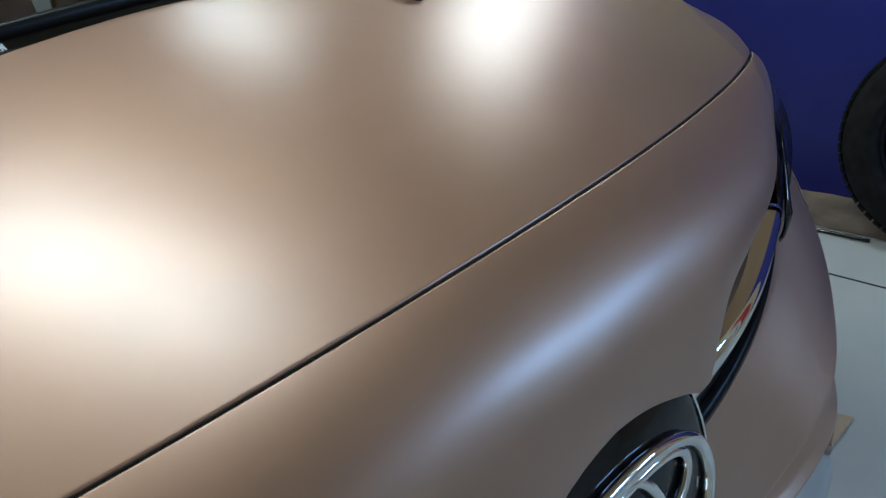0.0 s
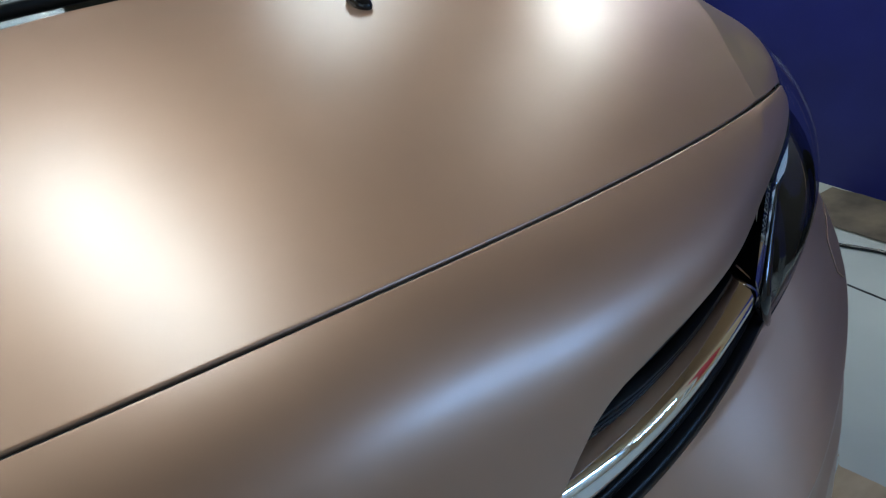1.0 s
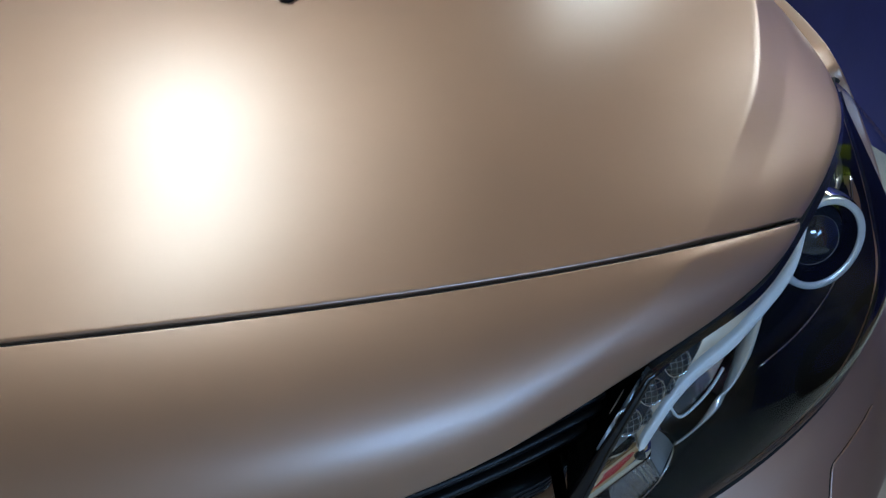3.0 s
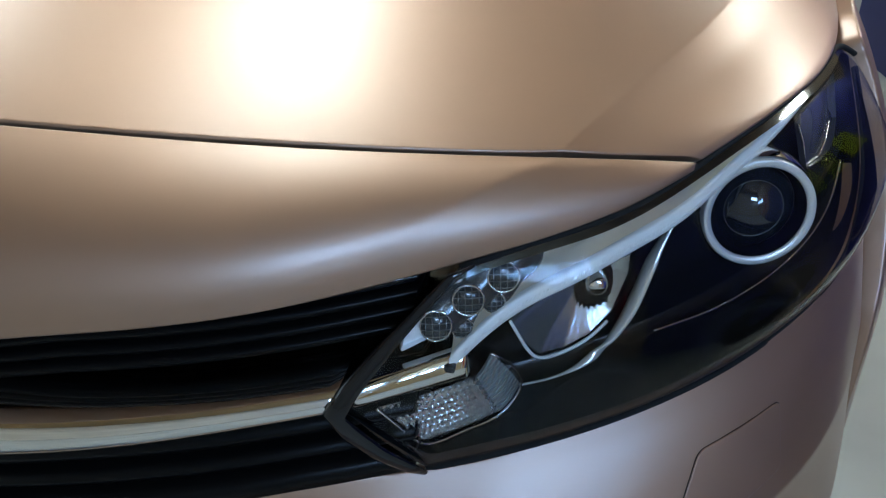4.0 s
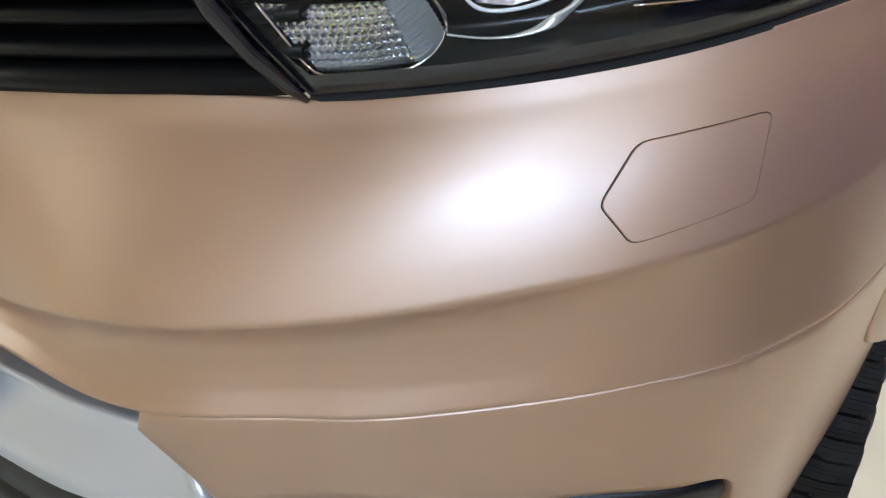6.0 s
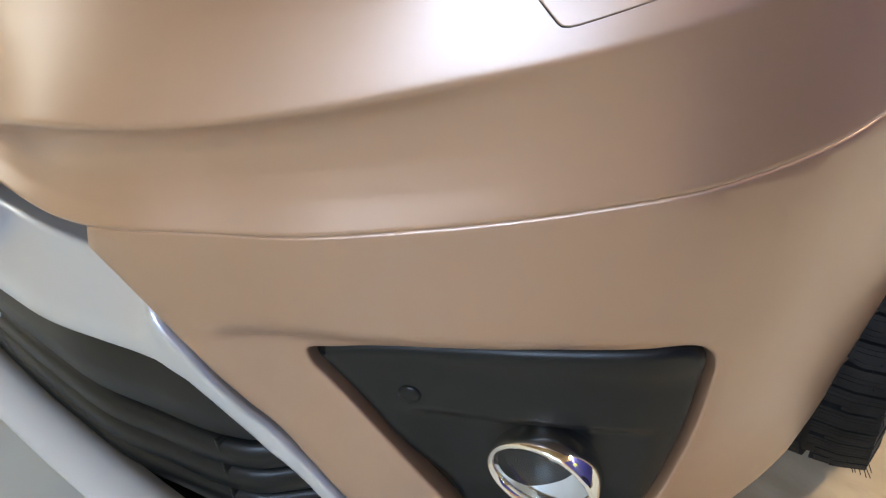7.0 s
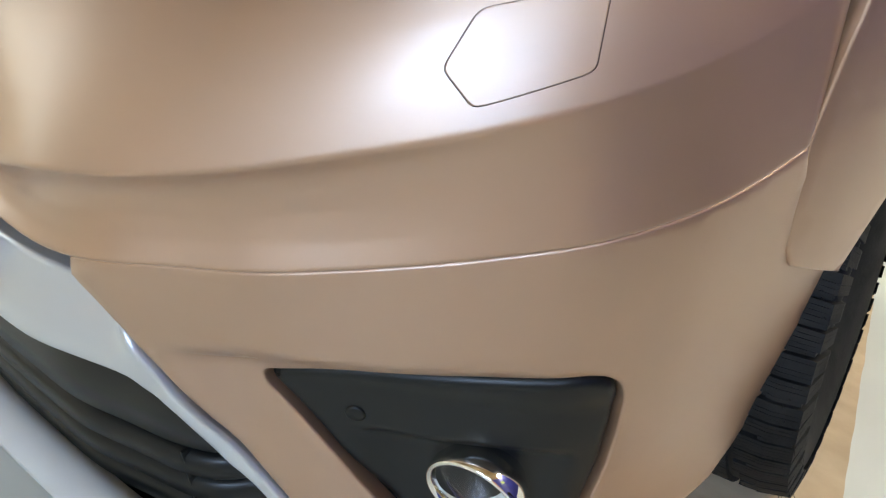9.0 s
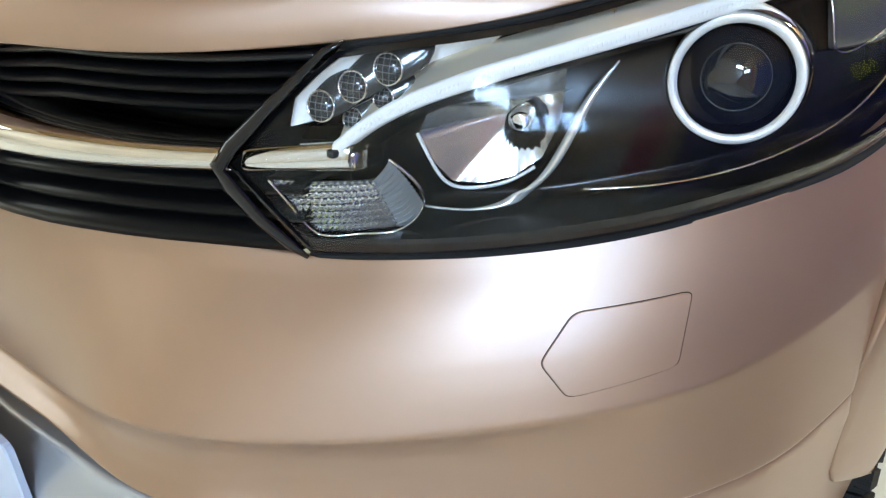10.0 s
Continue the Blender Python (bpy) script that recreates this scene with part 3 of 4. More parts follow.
K_SEAM = [(0, -0.02, 0.475), (0.15, -0.02, 0.490), (0.28, -0.021, 0.507), (0.385, -0.023, 0.5165), (0.44, -0.008, 0.530), (0.50, 0.022, 0.5355), (0.56, 0.052, 0.545),
          (0.62, 0.090, 0.556), (0.68, 0.133, 0.570), (0.73, 0.178, 0.582), (0.775, 0.242, 0.597), (0.807, 0.332, 0.620)]
A, B, C = (np.array(k) for k in (K_TOP, K_BULGE, K_SEAM))
sta = np.linspace(0, 1, 110)
wA = np.concatenate([[0], np.cumsum(np.linalg.norm(np.diff(B, axis=0), axis=1))])
fa, fb, fc = (Spline(k, wA).at(sta) for k in (A, B, C))


def soften(c, k=6):
    """Takes small waves out of a line of points, with its ends kept."""
    w = np.exp(-0.5 * (np.arange(-3 * k, 3 * k + 1) / k) ** 2)
    p = np.concatenate([2 * c[:1] - c[3 * k:0:-1], c, 2 * c[-1:] - c[-2:-3 * k - 2:-1]])
    return sum(w[i] / w.sum() * p[i:i + len(c)] for i in range(len(w)))


fb, fc = soften(fb, 4), soften(fc, 4)
on_plan = np.array([low_point(s_of(p[0]), p[2]) for p in fc])
mixw = np.array([sstep(0.38, 0.46, p[0]) for p in fc])[:, None]
fc = fc * (1 - mixw) + on_plan * mixw
lip = np.array([sstep(0.49, 0.34, p[0]) for p in fa])[:, None]
rows = [fa, fa + lip * np.array((0, -0.003, -0.009)) + (1 - lip) * (fb - fa) * 0.05, fa + lip * np.array((0, -0.006, -0.019)) + (1 - lip) * (fb - fa) * 0.1]
lo = rows[2]
for t in (0.15, 0.35, 0.55, 0.75, 0.90, 0.96):
    rows.append(lo + (fb - lo) * t + np.array((0, -0.0025, 0.001)) * math.sin(math.pi * t))
rows.append(fb)
tuck = np.array([1 - 0.8 * sstep(0.58, 0.74, p[0]) for p in fb])[:, None]
for t in (0.06, 0.14, 0.3, 0.5, 0.75, 1.0):
    rows.append(fb + (fc - fb) * t + np.array((0, 0.014, 0)) * tuck * math.sin(math.pi * t ** 0.75))
rows[-1] = fc + np.array((0, 0, 0.0022))
wts = np.concatenate([[0], np.cumsum([np.linalg.norm(b[50] - a[50]) for a, b in zip(rows, rows[1:])])])
fine = np.linspace(0, wts[-1], 261)
k = np.clip(np.searchsorted(wts, fine) - 1, 0, len(rows) - 2)
f = ((fine - wts[k]) / (wts[k + 1] - wts[k]))[:, None, None]
dense = np.array(rows)[k] * (1 - f) + np.array(rows)[k + 1] * f
kern = np.exp(-0.5 * (np.arange(-16, 17) / 3.4) ** 2)
kern /= kern.sum()
pad = np.concatenate([2 * dense[:1] - dense[16:0:-1], dense, 2 * dense[-1:] - dense[-2:-18:-1]])
up_r = sum(w * pad[i:i + 261] for i, w in enumerate(kern))[::2]
up_full = np.concatenate([(up_r * mir)[:, :0:-1], up_r], 1)
UPPER = up_r
part("bumper_upper", sheet(flanged(up_full, -1, 0.0022, 0.016)), wrap, car)

# lower bumper
def sz(pts):
    return [(s_of(x), z) for x, z in pts]


seam_xz = [(p[0], p[2]) for p in fc[::3] if p[0] > 0.383] + [(fc[-1][0], fc[-1][2])]
LOWER = sz([(x, z - 0.0022) for x, z in seam_xz] + [(0.8135, 0.56), (0.819, 0.513), (0.825, 0.487), (0.832, 0.467), (0.830, 0.42), (0.830, 0.36), (0.828, 0.30), (0.824, 0.255), (0.818, 0.220),
            (0.805, 0.198), (0.782, 0.179), (0.751, 0.161), (0.714, 0.149), (0.651, 0.137), (0.592, 0.131), (0.590, 0.178), (0.582, 0.217), (0.565, 0.249), (0.545, 0.279), (0.523, 0.309), (0.491, 0.366), (0.465, 0.425), (0.441, 0.463), (0.424, 0.484), (0.404, 0.504)])
BEZ = sz([(0.534, 0.424), (0.575, 0.433), (0.619, 0.440), (0.674, 0.451), (0.709, 0.457), (0.742, 0.461), (0.752, 0.458), (0.759, 0.448), (0.762, 0.433), (0.762, 0.397), (0.761, 0.348), (0.757, 0.294), (0.753, 0.268),
          (0.744, 0.254), (0.727, 0.244), (0.704, 0.237), (0.674, 0.235), (0.654, 0.242), (0.634, 0.264), (0.611, 0.301), (0.589, 0.336), (0.567, 0.370), (0.549, 0.395), (0.536, 0.411)])


def inset(loop, d):
    """The loop moved inwards by d, outwards where d is negative."""
    loop = rounded(loop, 0.006, 4)
    t = unit(np.roll(loop, -1, 0) - np.roll(loop, 1, 0))
    area2 = np.sum(loop[:, 0] * np.roll(loop[:, 1], -1) - loop[:, 1] * np.roll(loop[:, 0], -1))
    return loop + np.stack([-t[:, 1], t[:, 0]], 1) * d * (1 if area2 > 0 else -1)


part("bumper_lower", trimmed(low_point, LOWER, [inset(BEZ, -0.004)], 0.011, 0.0022, 0.02), wrap, car)

RIGHT = []


def rp(name, bm, material, parent=car, label="", smooth=True):
    """A part that the other side of the car repeats in mirror image."""
    o = part(name, bm, material, parent, label, smooth)
    RIGHT.append(o)
    return o


RIGHT.append(bpy.data.objects["bumper_lower"])


def off_point(s, z, d):
    p, e = low_point(s, z), 1e-3
    n = unit(np.cross(low_point(s + e, z) - low_point(s - e, z), low_point(s, z + e) - low_point(s, z - e)))
    return p - n * d


# fog lamp bezel


def bezel_point(s, z):
    x = float(np.interp(s, _s, _p[:, 0]))
    w = sstep(0.585, 0.63, x) * (1 - sstep(0.725, 0.75, x))
    d = 0.0005 + 0.004 * sstep(0.446, 0.415, z) + 0.010 * w * sstep(0.371, 0.363, z) * (1 - 0.7 * sstep(0.29, 0.255, z))
    return off_point(s, z, d)


bez = rp("fog_lamp_bezel", trimmed(bezel_point, inset(BEZ, 0.0105), (), 0.006, 0.0095, 0.025), bezel_mat, car, "grained black plastic fog lamp bezel")
rp("clip_cover", turned([(0.0001, 0.0022), (0.007, 0.0020), (0.009, 0.0004), (0.009, -0.003)], Matrix.Translation(bezel_point(s_of(0.60), 0.386)) @ pose(0, 0, 0, 90, 0, 30), 20), bezel_mat, bez)
FOG = Matrix.Translation((0.6825, 0.137, 0.3195)) @ pose(0, 0, 0, 95, 0, 12.6) @ Matrix.Scale(1.09, 4)
fog = rp("fog_lamp", turned([(0.028, -0.038), (0.034, -0.030), (0.0390, -0.021), (0.0410, -0.018), (0.0415, -0.004), (0.0408, 0.0008), (0.0392, 0.0022), (0.0372, 0.0018), (0.0358, -0.001), (0.0350, -0.012)], FOG, 64), chrome, car, "round fog lamp with a chrome ring")
rp("fog_lens", turned([(0.0001, -0.004), (0.012, -0.0044), (0.022, -0.0054), (0.0305, -0.0075), (0.0352, -0.010)], FOG, 40), lens_mat, fog)
rp("fog_reflector", turned([(0.0001, -0.036), (0.008, -0.035), (0.018, -0.032), (0.027, -0.024), (0.0345, -0.012)], FOG, 40), fog_silver, fog)
rp("bulb_shield", turned([(0.0001, -0.020), (0.005, -0.0205), (0.0062, -0.023), (0.0065, -0.036)], FOG, 24), lamp_silver, fog)

# silver trim, lower grille, skid bar
SILVER = sz([(0.0, 0.466), (0.15, 0.470), (0.28, 0.476), (0.34, 0.476), (0.375, 0.474), (0.407, 0.472), (0.421, 0.468), (0.438, 0.452), (0.461, 0.420), (0.487, 0.362), (0.519, 0.305), (0.541, 0.275), (0.561, 0.245), (0.578, 0.214), (0.586, 0.177), (0.588, 0.156),
             (0.547, 0.154), (0.549, 0.19), (0.549, 0.215), (0.541, 0.246), (0.521, 0.274), (0.494, 0.308), (0.477, 0.345), (0.464, 0.374), (0.452, 0.392), (0.431, 0.403), (0.385, 0.398), (0.33, 0.396), (0.2, 0.390), (0.0, 0.385)])


def trim_point(s, z):
    """The trim leans back above a fold along its upper run."""
    x = float(np.interp(s, _s, _p[:, 0]))
    return off_point(s, z, 0.001 + 0.026 * sstep(0.412, 0.475, z) * (1 - sstep(0.405, 0.445, x)) - 0.004 * sstep(0.40, 0.46, x))


rp("grille_trim", trimmed(trim_point, inset(SILVER, 0.006), (), 0.006, 0.006, 0.03), silver_mat, car, "satin silver lower grille trim")
rp("trim_end", sheet(flanged(np.array([[off_point(s_of(x), z, 0.002) for x in np.linspace(0.547, 0.589, 8)] for z in (0.1535, 0.146, 0.138, 0.131)]), -1, 0.002, 0.03)), silver_mat)


def follow(x0, x1, d, z, n=50):
    """A line along the bumper's plan, d inside it, at height z."""
    return np.array([off_point(s_of(x), 0.42, 0)[None][0] * np.array((1, 1, 0)) + np.array((0, d, z)) for x in np.linspace(x0, x1, n)])


def band(levels, x0, x1, n=60):
    return np.array([follow(x0, x1, d, z, n) for d, z in levels])


low_grille = rp("lower_grille", sheet(band([(0.075, 0.40), (0.075, 0.13)], 0.0, 0.60)), bezel_mat, car, "black plastic lower grille with three louvres")
rp("upper_panel", sheet(flanged(band([(0.040, 0.402), (0.024, 0.385), (0.014, 0.345), (0.016, 0.310), (0.022, 0.302)], 0.0, 0.50), -1, 0.002, 0.03)), bezel_mat, low_grille)
for zz in (0.294, 0.258, 0.222):
    rp("louvre", sheet(flanged(band([(0.060, zz + 0.002), (0.026, zz + 0.001), (0.017, zz - 0.003), (0.013, zz - 0.022), (0.018, zz - 0.028), (0.05, zz - 0.030)], 0.0, 0.56), -1, 0.002, 0.02)), bezel_mat, low_grille)
    for x in (0.44, 0.515):
        p = follow(x, x, 0.02, zz, 1)[0]
        rp("rib", box(bmesh.new(), x - 0.002, x + 0.002, p[1] - 0.004, p[1] + 0.05, zz - 0.034, zz + 0.004, 0.0005), bezel_mat, low_grille)
rp("shelf", sheet(flanged(band([(0.075, 0.176), (0.030, 0.165), (0.012, 0.160), (0.010, 0.140), (0.02, 0.132)], 0.0, 0.575), -1, 0.003, 0.02)), bezel_mat, low_grille)
skid = np.array([[(x, y + 0.035 * (x / 0.5) ** 2 * 0.9 - 0.012, z) for x in np.linspace(0, 0.452, 40)] for y, z in ((-0.028, 0.186), (-0.026, 0.204), (-0.045, 0.207), (-0.062, 0.204), (-0.074, 0.196), (-0.076, 0.188), (-0.066, 0.182), (-0.03, 0.182))])
tip = np.array((0.500, -0.012, 0.200))
ext = np.array([[p[-1] * (1 - t) + (tip + (p[-1] - skid[:, -1].mean(0)) * (0.35 + 0.65 * (1 - t))) * t for t in np.linspace(0, 1, 10)[1:]] for p in skid])
sk = np.concatenate([skid, ext], 1)
bm = sheet(np.concatenate([sk, sk[:1]], 0))
bm.verts.ensure_lookup_table()
nose_c = sk[:, -1].mean(0)
cap = np.array([[p + (nose_c - p) * t + (sk[:, -1].mean(0) - sk[:, -3].mean(0)) * 0.5 * math.sin(t * math.pi / 2) for t in (0, 0.25, 0.6, 0.98)] for p in np.concatenate([sk[:, -1], sk[:1, -1]])])
sheet(cap, bm=bm)
rp("skid_bar", bm, skid_mat, car, "satin white-silver skid bar along the lower lip")

plate_mat = mat("pale_blue_plate", (0.55, 0.62, 0.74), 0.35)
bm = bmesh.new()
loop = rounded([(-0.22, 0.35), (0.22, 0.35), (0.22, 0.49), (-0.22, 0.49)], 0.012, 5)
ring = [[bm.verts.new((x * k, -0.066 + 0.9 * x * x * 0.2 + dy, 0.42 + (z - 0.42) * k)) for x, z in loop] for k, dy in ((1.0, 0.006), (1.0, 0.0), (0.985, -0.0015), (0.975, 0.0))]
for a, b in zip(ring, ring[1:]):
    for j in range(len(a)):
        bm.faces.new((a[j], a[(j + 1) % len(a)], b[(j + 1) % len(a)], b[j]))
bm.faces.new(ring[-1])
bm.faces.new(ring[0][::-1])
part("plate", bm, plate_mat, car, "pale blue pressed metal plate with rounded corners", smooth=False)

# headlamp washer cover on the upper bumper
NR, NC = UPPER.shape[:2]
DJ, DI = 0.0088, 0.00198


def upper_point(a, b):
    j, i = min(max(a / DJ, 0), NC - 1.001), min(max(b / DI, 0), NR - 1.001)
    j0, i0 = int(j), int(i)
    u, v = j - j0, i - i0
    return (UPPER[i0, j0] * (1 - u) + UPPER[i0, j0 + 1] * u) * (1 - v) + (UPPER[i0 + 1, j0] * (1 - u) + UPPER[i0 + 1, j0 + 1] * u) * v


def ab(x, z):
    d = (UPPER[..., 0] - x) ** 2 + (UPPER[..., 2] - z) ** 2
    i, j = np.unravel_index(d.argmin(), d.shape)
    best = (j * DJ, i * DI)
    for k in (0.5, 0.25, 0.12, 0.06):
        best = min(((best[0] + p * k * DJ, best[1] + q * k * DI) for p in (-1, 0, 1) for q in (-1, 0, 1)),
                   key=lambda c: (upper_point(*c)[0] - x) ** 2 + (upper_point(*c)[2] - z) ** 2)
    return best


HEX = rounded([ab(x, z) for x, z in ((0.647, 0.691), (0.655, 0.722), (0.709, 0.738), (0.7155, 0.694), (0.667, 0.6725))], 0.007, 4)
cover = trimmed(upper_point, HEX, (), 0.005, 0.0008, 0.003, 0.0014, -1)
bmesh.ops.recalc_face_normals(cover, faces=cover.faces)
for e in cover.edges:
    e.smooth = len(e.link_faces) == 2 and e.calc_face_angle() < 0.3
rp("washer_cover", cover, wrap, car, "five-sided headlamp washer cover")
loop3 = np.array([upper_point(*p) for p in even_loop(HEX, 0.004)])
c3 = loop3.mean(0)
rp("cover_gap", tube(c3 + (loop3 - c3) * 1.022 + np.array((0, -0.0001, 0)), 0.00045, 6, closed=True, up=(0, -1, 0.3)), dark_gap)

# fender


def fender_point(y, z):
    return np.array((0.876 - 0.0735 * math.exp(-max(y - 0.33, -0.05) / 0.13) - 1.25 * max(0.0, z - 0.70 - 0.12 * (y - 0.4)) ** 2, y, z))


WC = (0.755, 0.312)
arch = [(WC[0] + 0.355 * math.cos(a), WC[1] + 0.01 + 0.355 * math.sin(a)) for a in np.linspace(math.pi * 0.86, -0.10, 26)]
FEND = [(p[1] + 0.004, p[2]) for p in EDGE.at(np.linspace(0.66, 1, 8))] + [(0.80, 1.005), (1.13, 1.03), (1.13, 0.26)] + arch[::-1] + [(0.437, 0.4740), (0.390, 0.4955), (0.364, 0.508), (0.354, 0.525), (0.346, 0.565), (0.3385, 0.625), (0.344, 0.69), (0.350, 0.73), (0.374, 0.79), (0.404, 0.85), (0.430, 0.885), (0.447, 0.925), (0.447, 0.942)]
rp("fender", trimmed(fender_point, FEND, (), 0.016, 0.0025, 0.02, 0, 1), wrap, car, "satin rose-gold front fender")
g = np.array([[(x, WC[0] + 0.365 * math.cos(a), WC[1] + 0.01 + 0.365 * math.sin(a)) for a in np.linspace(math.pi * 1.08, -0.25, 30)] for x in np.linspace(0.50, 0.812, 6)])
rp("wheel_liner", sheet(g), bezel_mat)
rp("side_panel", trimmed(fender_point, [(1.136, 1.03), (1.136, 0.26), (2.95, 0.26), (3.0, 0.45), (3.18, 0.64), (3.42, 0.70), (3.68, 0.64), (3.86, 0.45), (3.9, 0.30), (4.2, 0.32), (4.26, 0.7), (4.2, 1.04)], (), 0.06, 0.0025, 0.02), wrap)

# headlamp
LB = np.array([(0.432, 0.069, 0.787), (0.453, 0.0815, 0.755), (0.4775, 0.0945, 0.7245), (0.535, 0.1145, 0.736), (0.59, 0.139, 0.7485), (0.64, 0.168, 0.762), (0.685, 0.203, 0.776), (0.725, 0.246, 0.792), (0.757, 0.295, 0.807), (0.777, 0.348, 0.829), (0.784, 0.40, 0.868), (0.772, 0.436, 0.925)])
LT = np.array([(0.432, 0.069, 0.787), (0.464, 0.0895, 0.829), (0.498, 0.112, 0.867), (0.54, 0.1365, 0.8765), (0.585, 0.163, 0.887), (0.629, 0.208, 0.902), (0.658, 0.242, 0.9145), (0.688, 0.283, 0.9245), (0.713, 0.327, 0.932), (0.733, 0.37, 0.9385), (0.750, 0.41, 0.943), (0.770, 0.437, 0.932)])
NU = 90
st = np.linspace(0, 1, NU)
wi = [0, 0.05, 0.10, 0.20, 0.30, 0.41, 0.52, 0.63, 0.74, 0.84, 0.93, 1.0]


def bend(c):
    """Through the corner points, with a corner at the third."""
    return np.where((st < 0.10)[:, None], np.stack([np.interp(st, wi[:3], c[:3, k]) for k in range(3)], 1), Spline(c[2:], np.array(wi[2:]) - 0.10).at(np.clip((st - 0.10) / 0.90, 0, 1)))


lb, lt = bend(LB), bend(LT)
vv = np.linspace(0, 1, 25)[:, None, None]
base = lb * (1 - vv) + lt * vv
bn = -grid_normals(base)
bulge = (0.010 + 0.024 * st) * np.minimum(1, st * 9) * np.minimum(1, (1 - st) * 7)
nrm = np.zeros_like(base)
nrm[:] = unit(np.array((0.35, -0.85, 0.25)) * (1 - st[None, :, None]) + np.array((0.85, -0.50, 0.22)) * st[None, :, None])
LENS = base + nrm * (bulge[None, :, None] * np.sin(math.pi * vv ** 0.85) ** 0.8)
dep = np.minimum(1, np.minimum(vv * 13.0, (1 - vv) * 12.0)) ** 0.7 * np.minimum(1, np.minimum(st * 12, (1 - st) * 8))[None, :, None]
back = LENS + np.array((-0.012, 0.075, 0.0)) * dep - nrm * 0.005
lamp = rp("headlamp", sheet(back), lamp_black, car, "clear headlamp with black housing, projector and frosted light guide")
lens_ob = rp("lens", sheet(LENS), lens_mat, lamp, "clear polycarbonate lens")
lens_ob.visible_shadow = False
edge_i = np.array([0.0, 0.035, 0.07, 0.09]) * 24
low_band = np.array([[LENS[int(r)][j] * (1 - r % 1) + LENS[int(r) + 1][j] * (r % 1) - nrm[0, j] * 0.0015 for j in range(NU)] for r in edge_i])
rp("lens_rim_lower", sheet(low_band), gloss_black, lamp)
rp("lens_rim_upper", sheet(LENS[-2:] - nrm[-2:] * 0.0015), gloss_black, lamp)
rp("lamp_gasket", tube([(0.508, 0.108, 0.874), (0.494, 0.1035, 0.866), (0.462, 0.083, 0.829), (0.440, 0.068, 0.802), (0.4315, 0.062, 0.787), (0.438, 0.066, 0.772), (0.453, 0.075, 0.750), (0.470, 0.086, 0.731), (0.479, 0.092, 0.7225)], [0.0008, 0.0024, 0.0044, 0.0062, 0.0074, 0.0074, 0.0062, 0.0048, 0.002], 10, flat=0.45, up=(0, -1, 0.2)), gloss_black, lamp)
rp("lamp_seal", tube(np.array(LB[2:]) + np.array((0.0, 0.002, -0.003)), 0.0028, 8, n=60), dark_gap, lamp)
rp("lamp_seal", tube(np.array(LT[2:]) + np.array((0.0, 0.002, 0.001)), 0.0022, 8, n=60), dark_gap, lamp)

DRL = np.array([(0.492, 0.113, 0.8005), (0.511, 0.126, 0.8195), (0.539, 0.143, 0.8385), (0.564, 0.153, 0.851), (0.589, 0.170, 0.862), (0.622, 0.198, 0.875), (0.654, 0.246, 0.887), (0.676, 0.280, 0.896), (0.708, 0.335, 0.911), (0.735, 0.392, 0.926)])
d = line(DRL, 70)
guide = np.array([d + np.array(q) for q in ((0, 0.004, 0.0066), (0, -0.0022, 0.0062), (0, -0.0044, 0.0040), (0, -0.0050, -0.0036), (0, -0.0036, -0.0056), (0, 0.004, -0.0062))])
guide_ob = rp("light_guide", sheet(flanged(guide, -1, 0.0004, 0.002)), frost, lamp, "frosted white light guide")
bm = bmesh.new()
for k in range(2, 68):
    for u in (0.25, 0.75):
        c = d[k] + (d[k + 1] - d[k]) * u
        box(bm, c[0] - 0.0003, c[0] + 0.0003, c[1] - 0.0050, c[1] - 0.0040, c[2] - 0.0024, c[2] + 0.0006)
rp("prism_teeth", bm, frost, guide_ob)
led_dark = mat("dark_guide_end", (0.03, 0.03, 0.03), 0.2)
wide = np.linspace(1.45, 0.9, 70)[:, None]
rp("light_guide_rail", sheet(flanged(np.array([d + np.array((0, 0.0092, 0.0150)) * wide, d + np.array((0, 0.0060, 0.0110)) * wide, d + np.array((0, 0.0015, 0.0064)), d + np.array((0, -0.0005, 0.0048))]), -1, 0.0005, 0.003)), rail_mirrored_tan, lamp)
rp("light_guide_foot", sheet(flanged(np.array([d + np.array((0, 0.001, -0.0055)), d + np.array((0, 0.012, -0.0095)), d + np.array((0, 0.03, -0.012))]), -1, 0.0006, 0.002)), lamp_black, lamp)
rp("light_guide_end", box(bmesh.new(), 0.4895, 0.4955, 0.105, 0.114, 0.7965, 0.8015, 0.001), led_dark, lamp)
# bright blade that carries on the grille bar
edge_b = np.array([(0.439, 0.0785, 0.7925), (0.470, 0.0965, 0.7975), (0.501, 0.1155, 0.8025)])
drop = np.array([0.0135, 0.0150, 0.0170])
BL = [edge_b + np.array((0, dy, dz)) - np.array((0, 0, 1)) * drop[:, None] * f for dy, f, dz in ((0.030, 0, 0.013), (0.016, 0, 0.0085), (0.004, 0, 0.0045), (0.0, 0.03, 0.003), (-0.0022, 0.3, 0.0), (-0.0028, 0.55, 0), (-0.001, 0.85, 0), (0.003, 1.0, 0), (0.012, 1.05, 0), (0.03, 1.1, 0))]
rp("bright_blade", sheet(flanged(np.array([line(c, 24) for c in BL]), -1, 0.0006, 0.012)), chrome, lamp, "polished blade that carries on the grille bar")
rp("led_panel", sheet(flanged(loft([((0.462, 0.103, 0.814), (0.495, 0.126, 0.828), (0.528, 0.150, 0.851), (0.56, 0.168, 0.866)), ((0.466, 0.104, 0.832), (0.500, 0.128, 0.864), (0.54, 0.152, 0.873), (0.575, 0.172, 0.880))], 8, 20), -1, 0.001, 0.004)), panel_silver, lamp)
led_grey = mat("smoked_led_optic", (0.035, 0.037, 0.036), 0.10, spec=0.6)
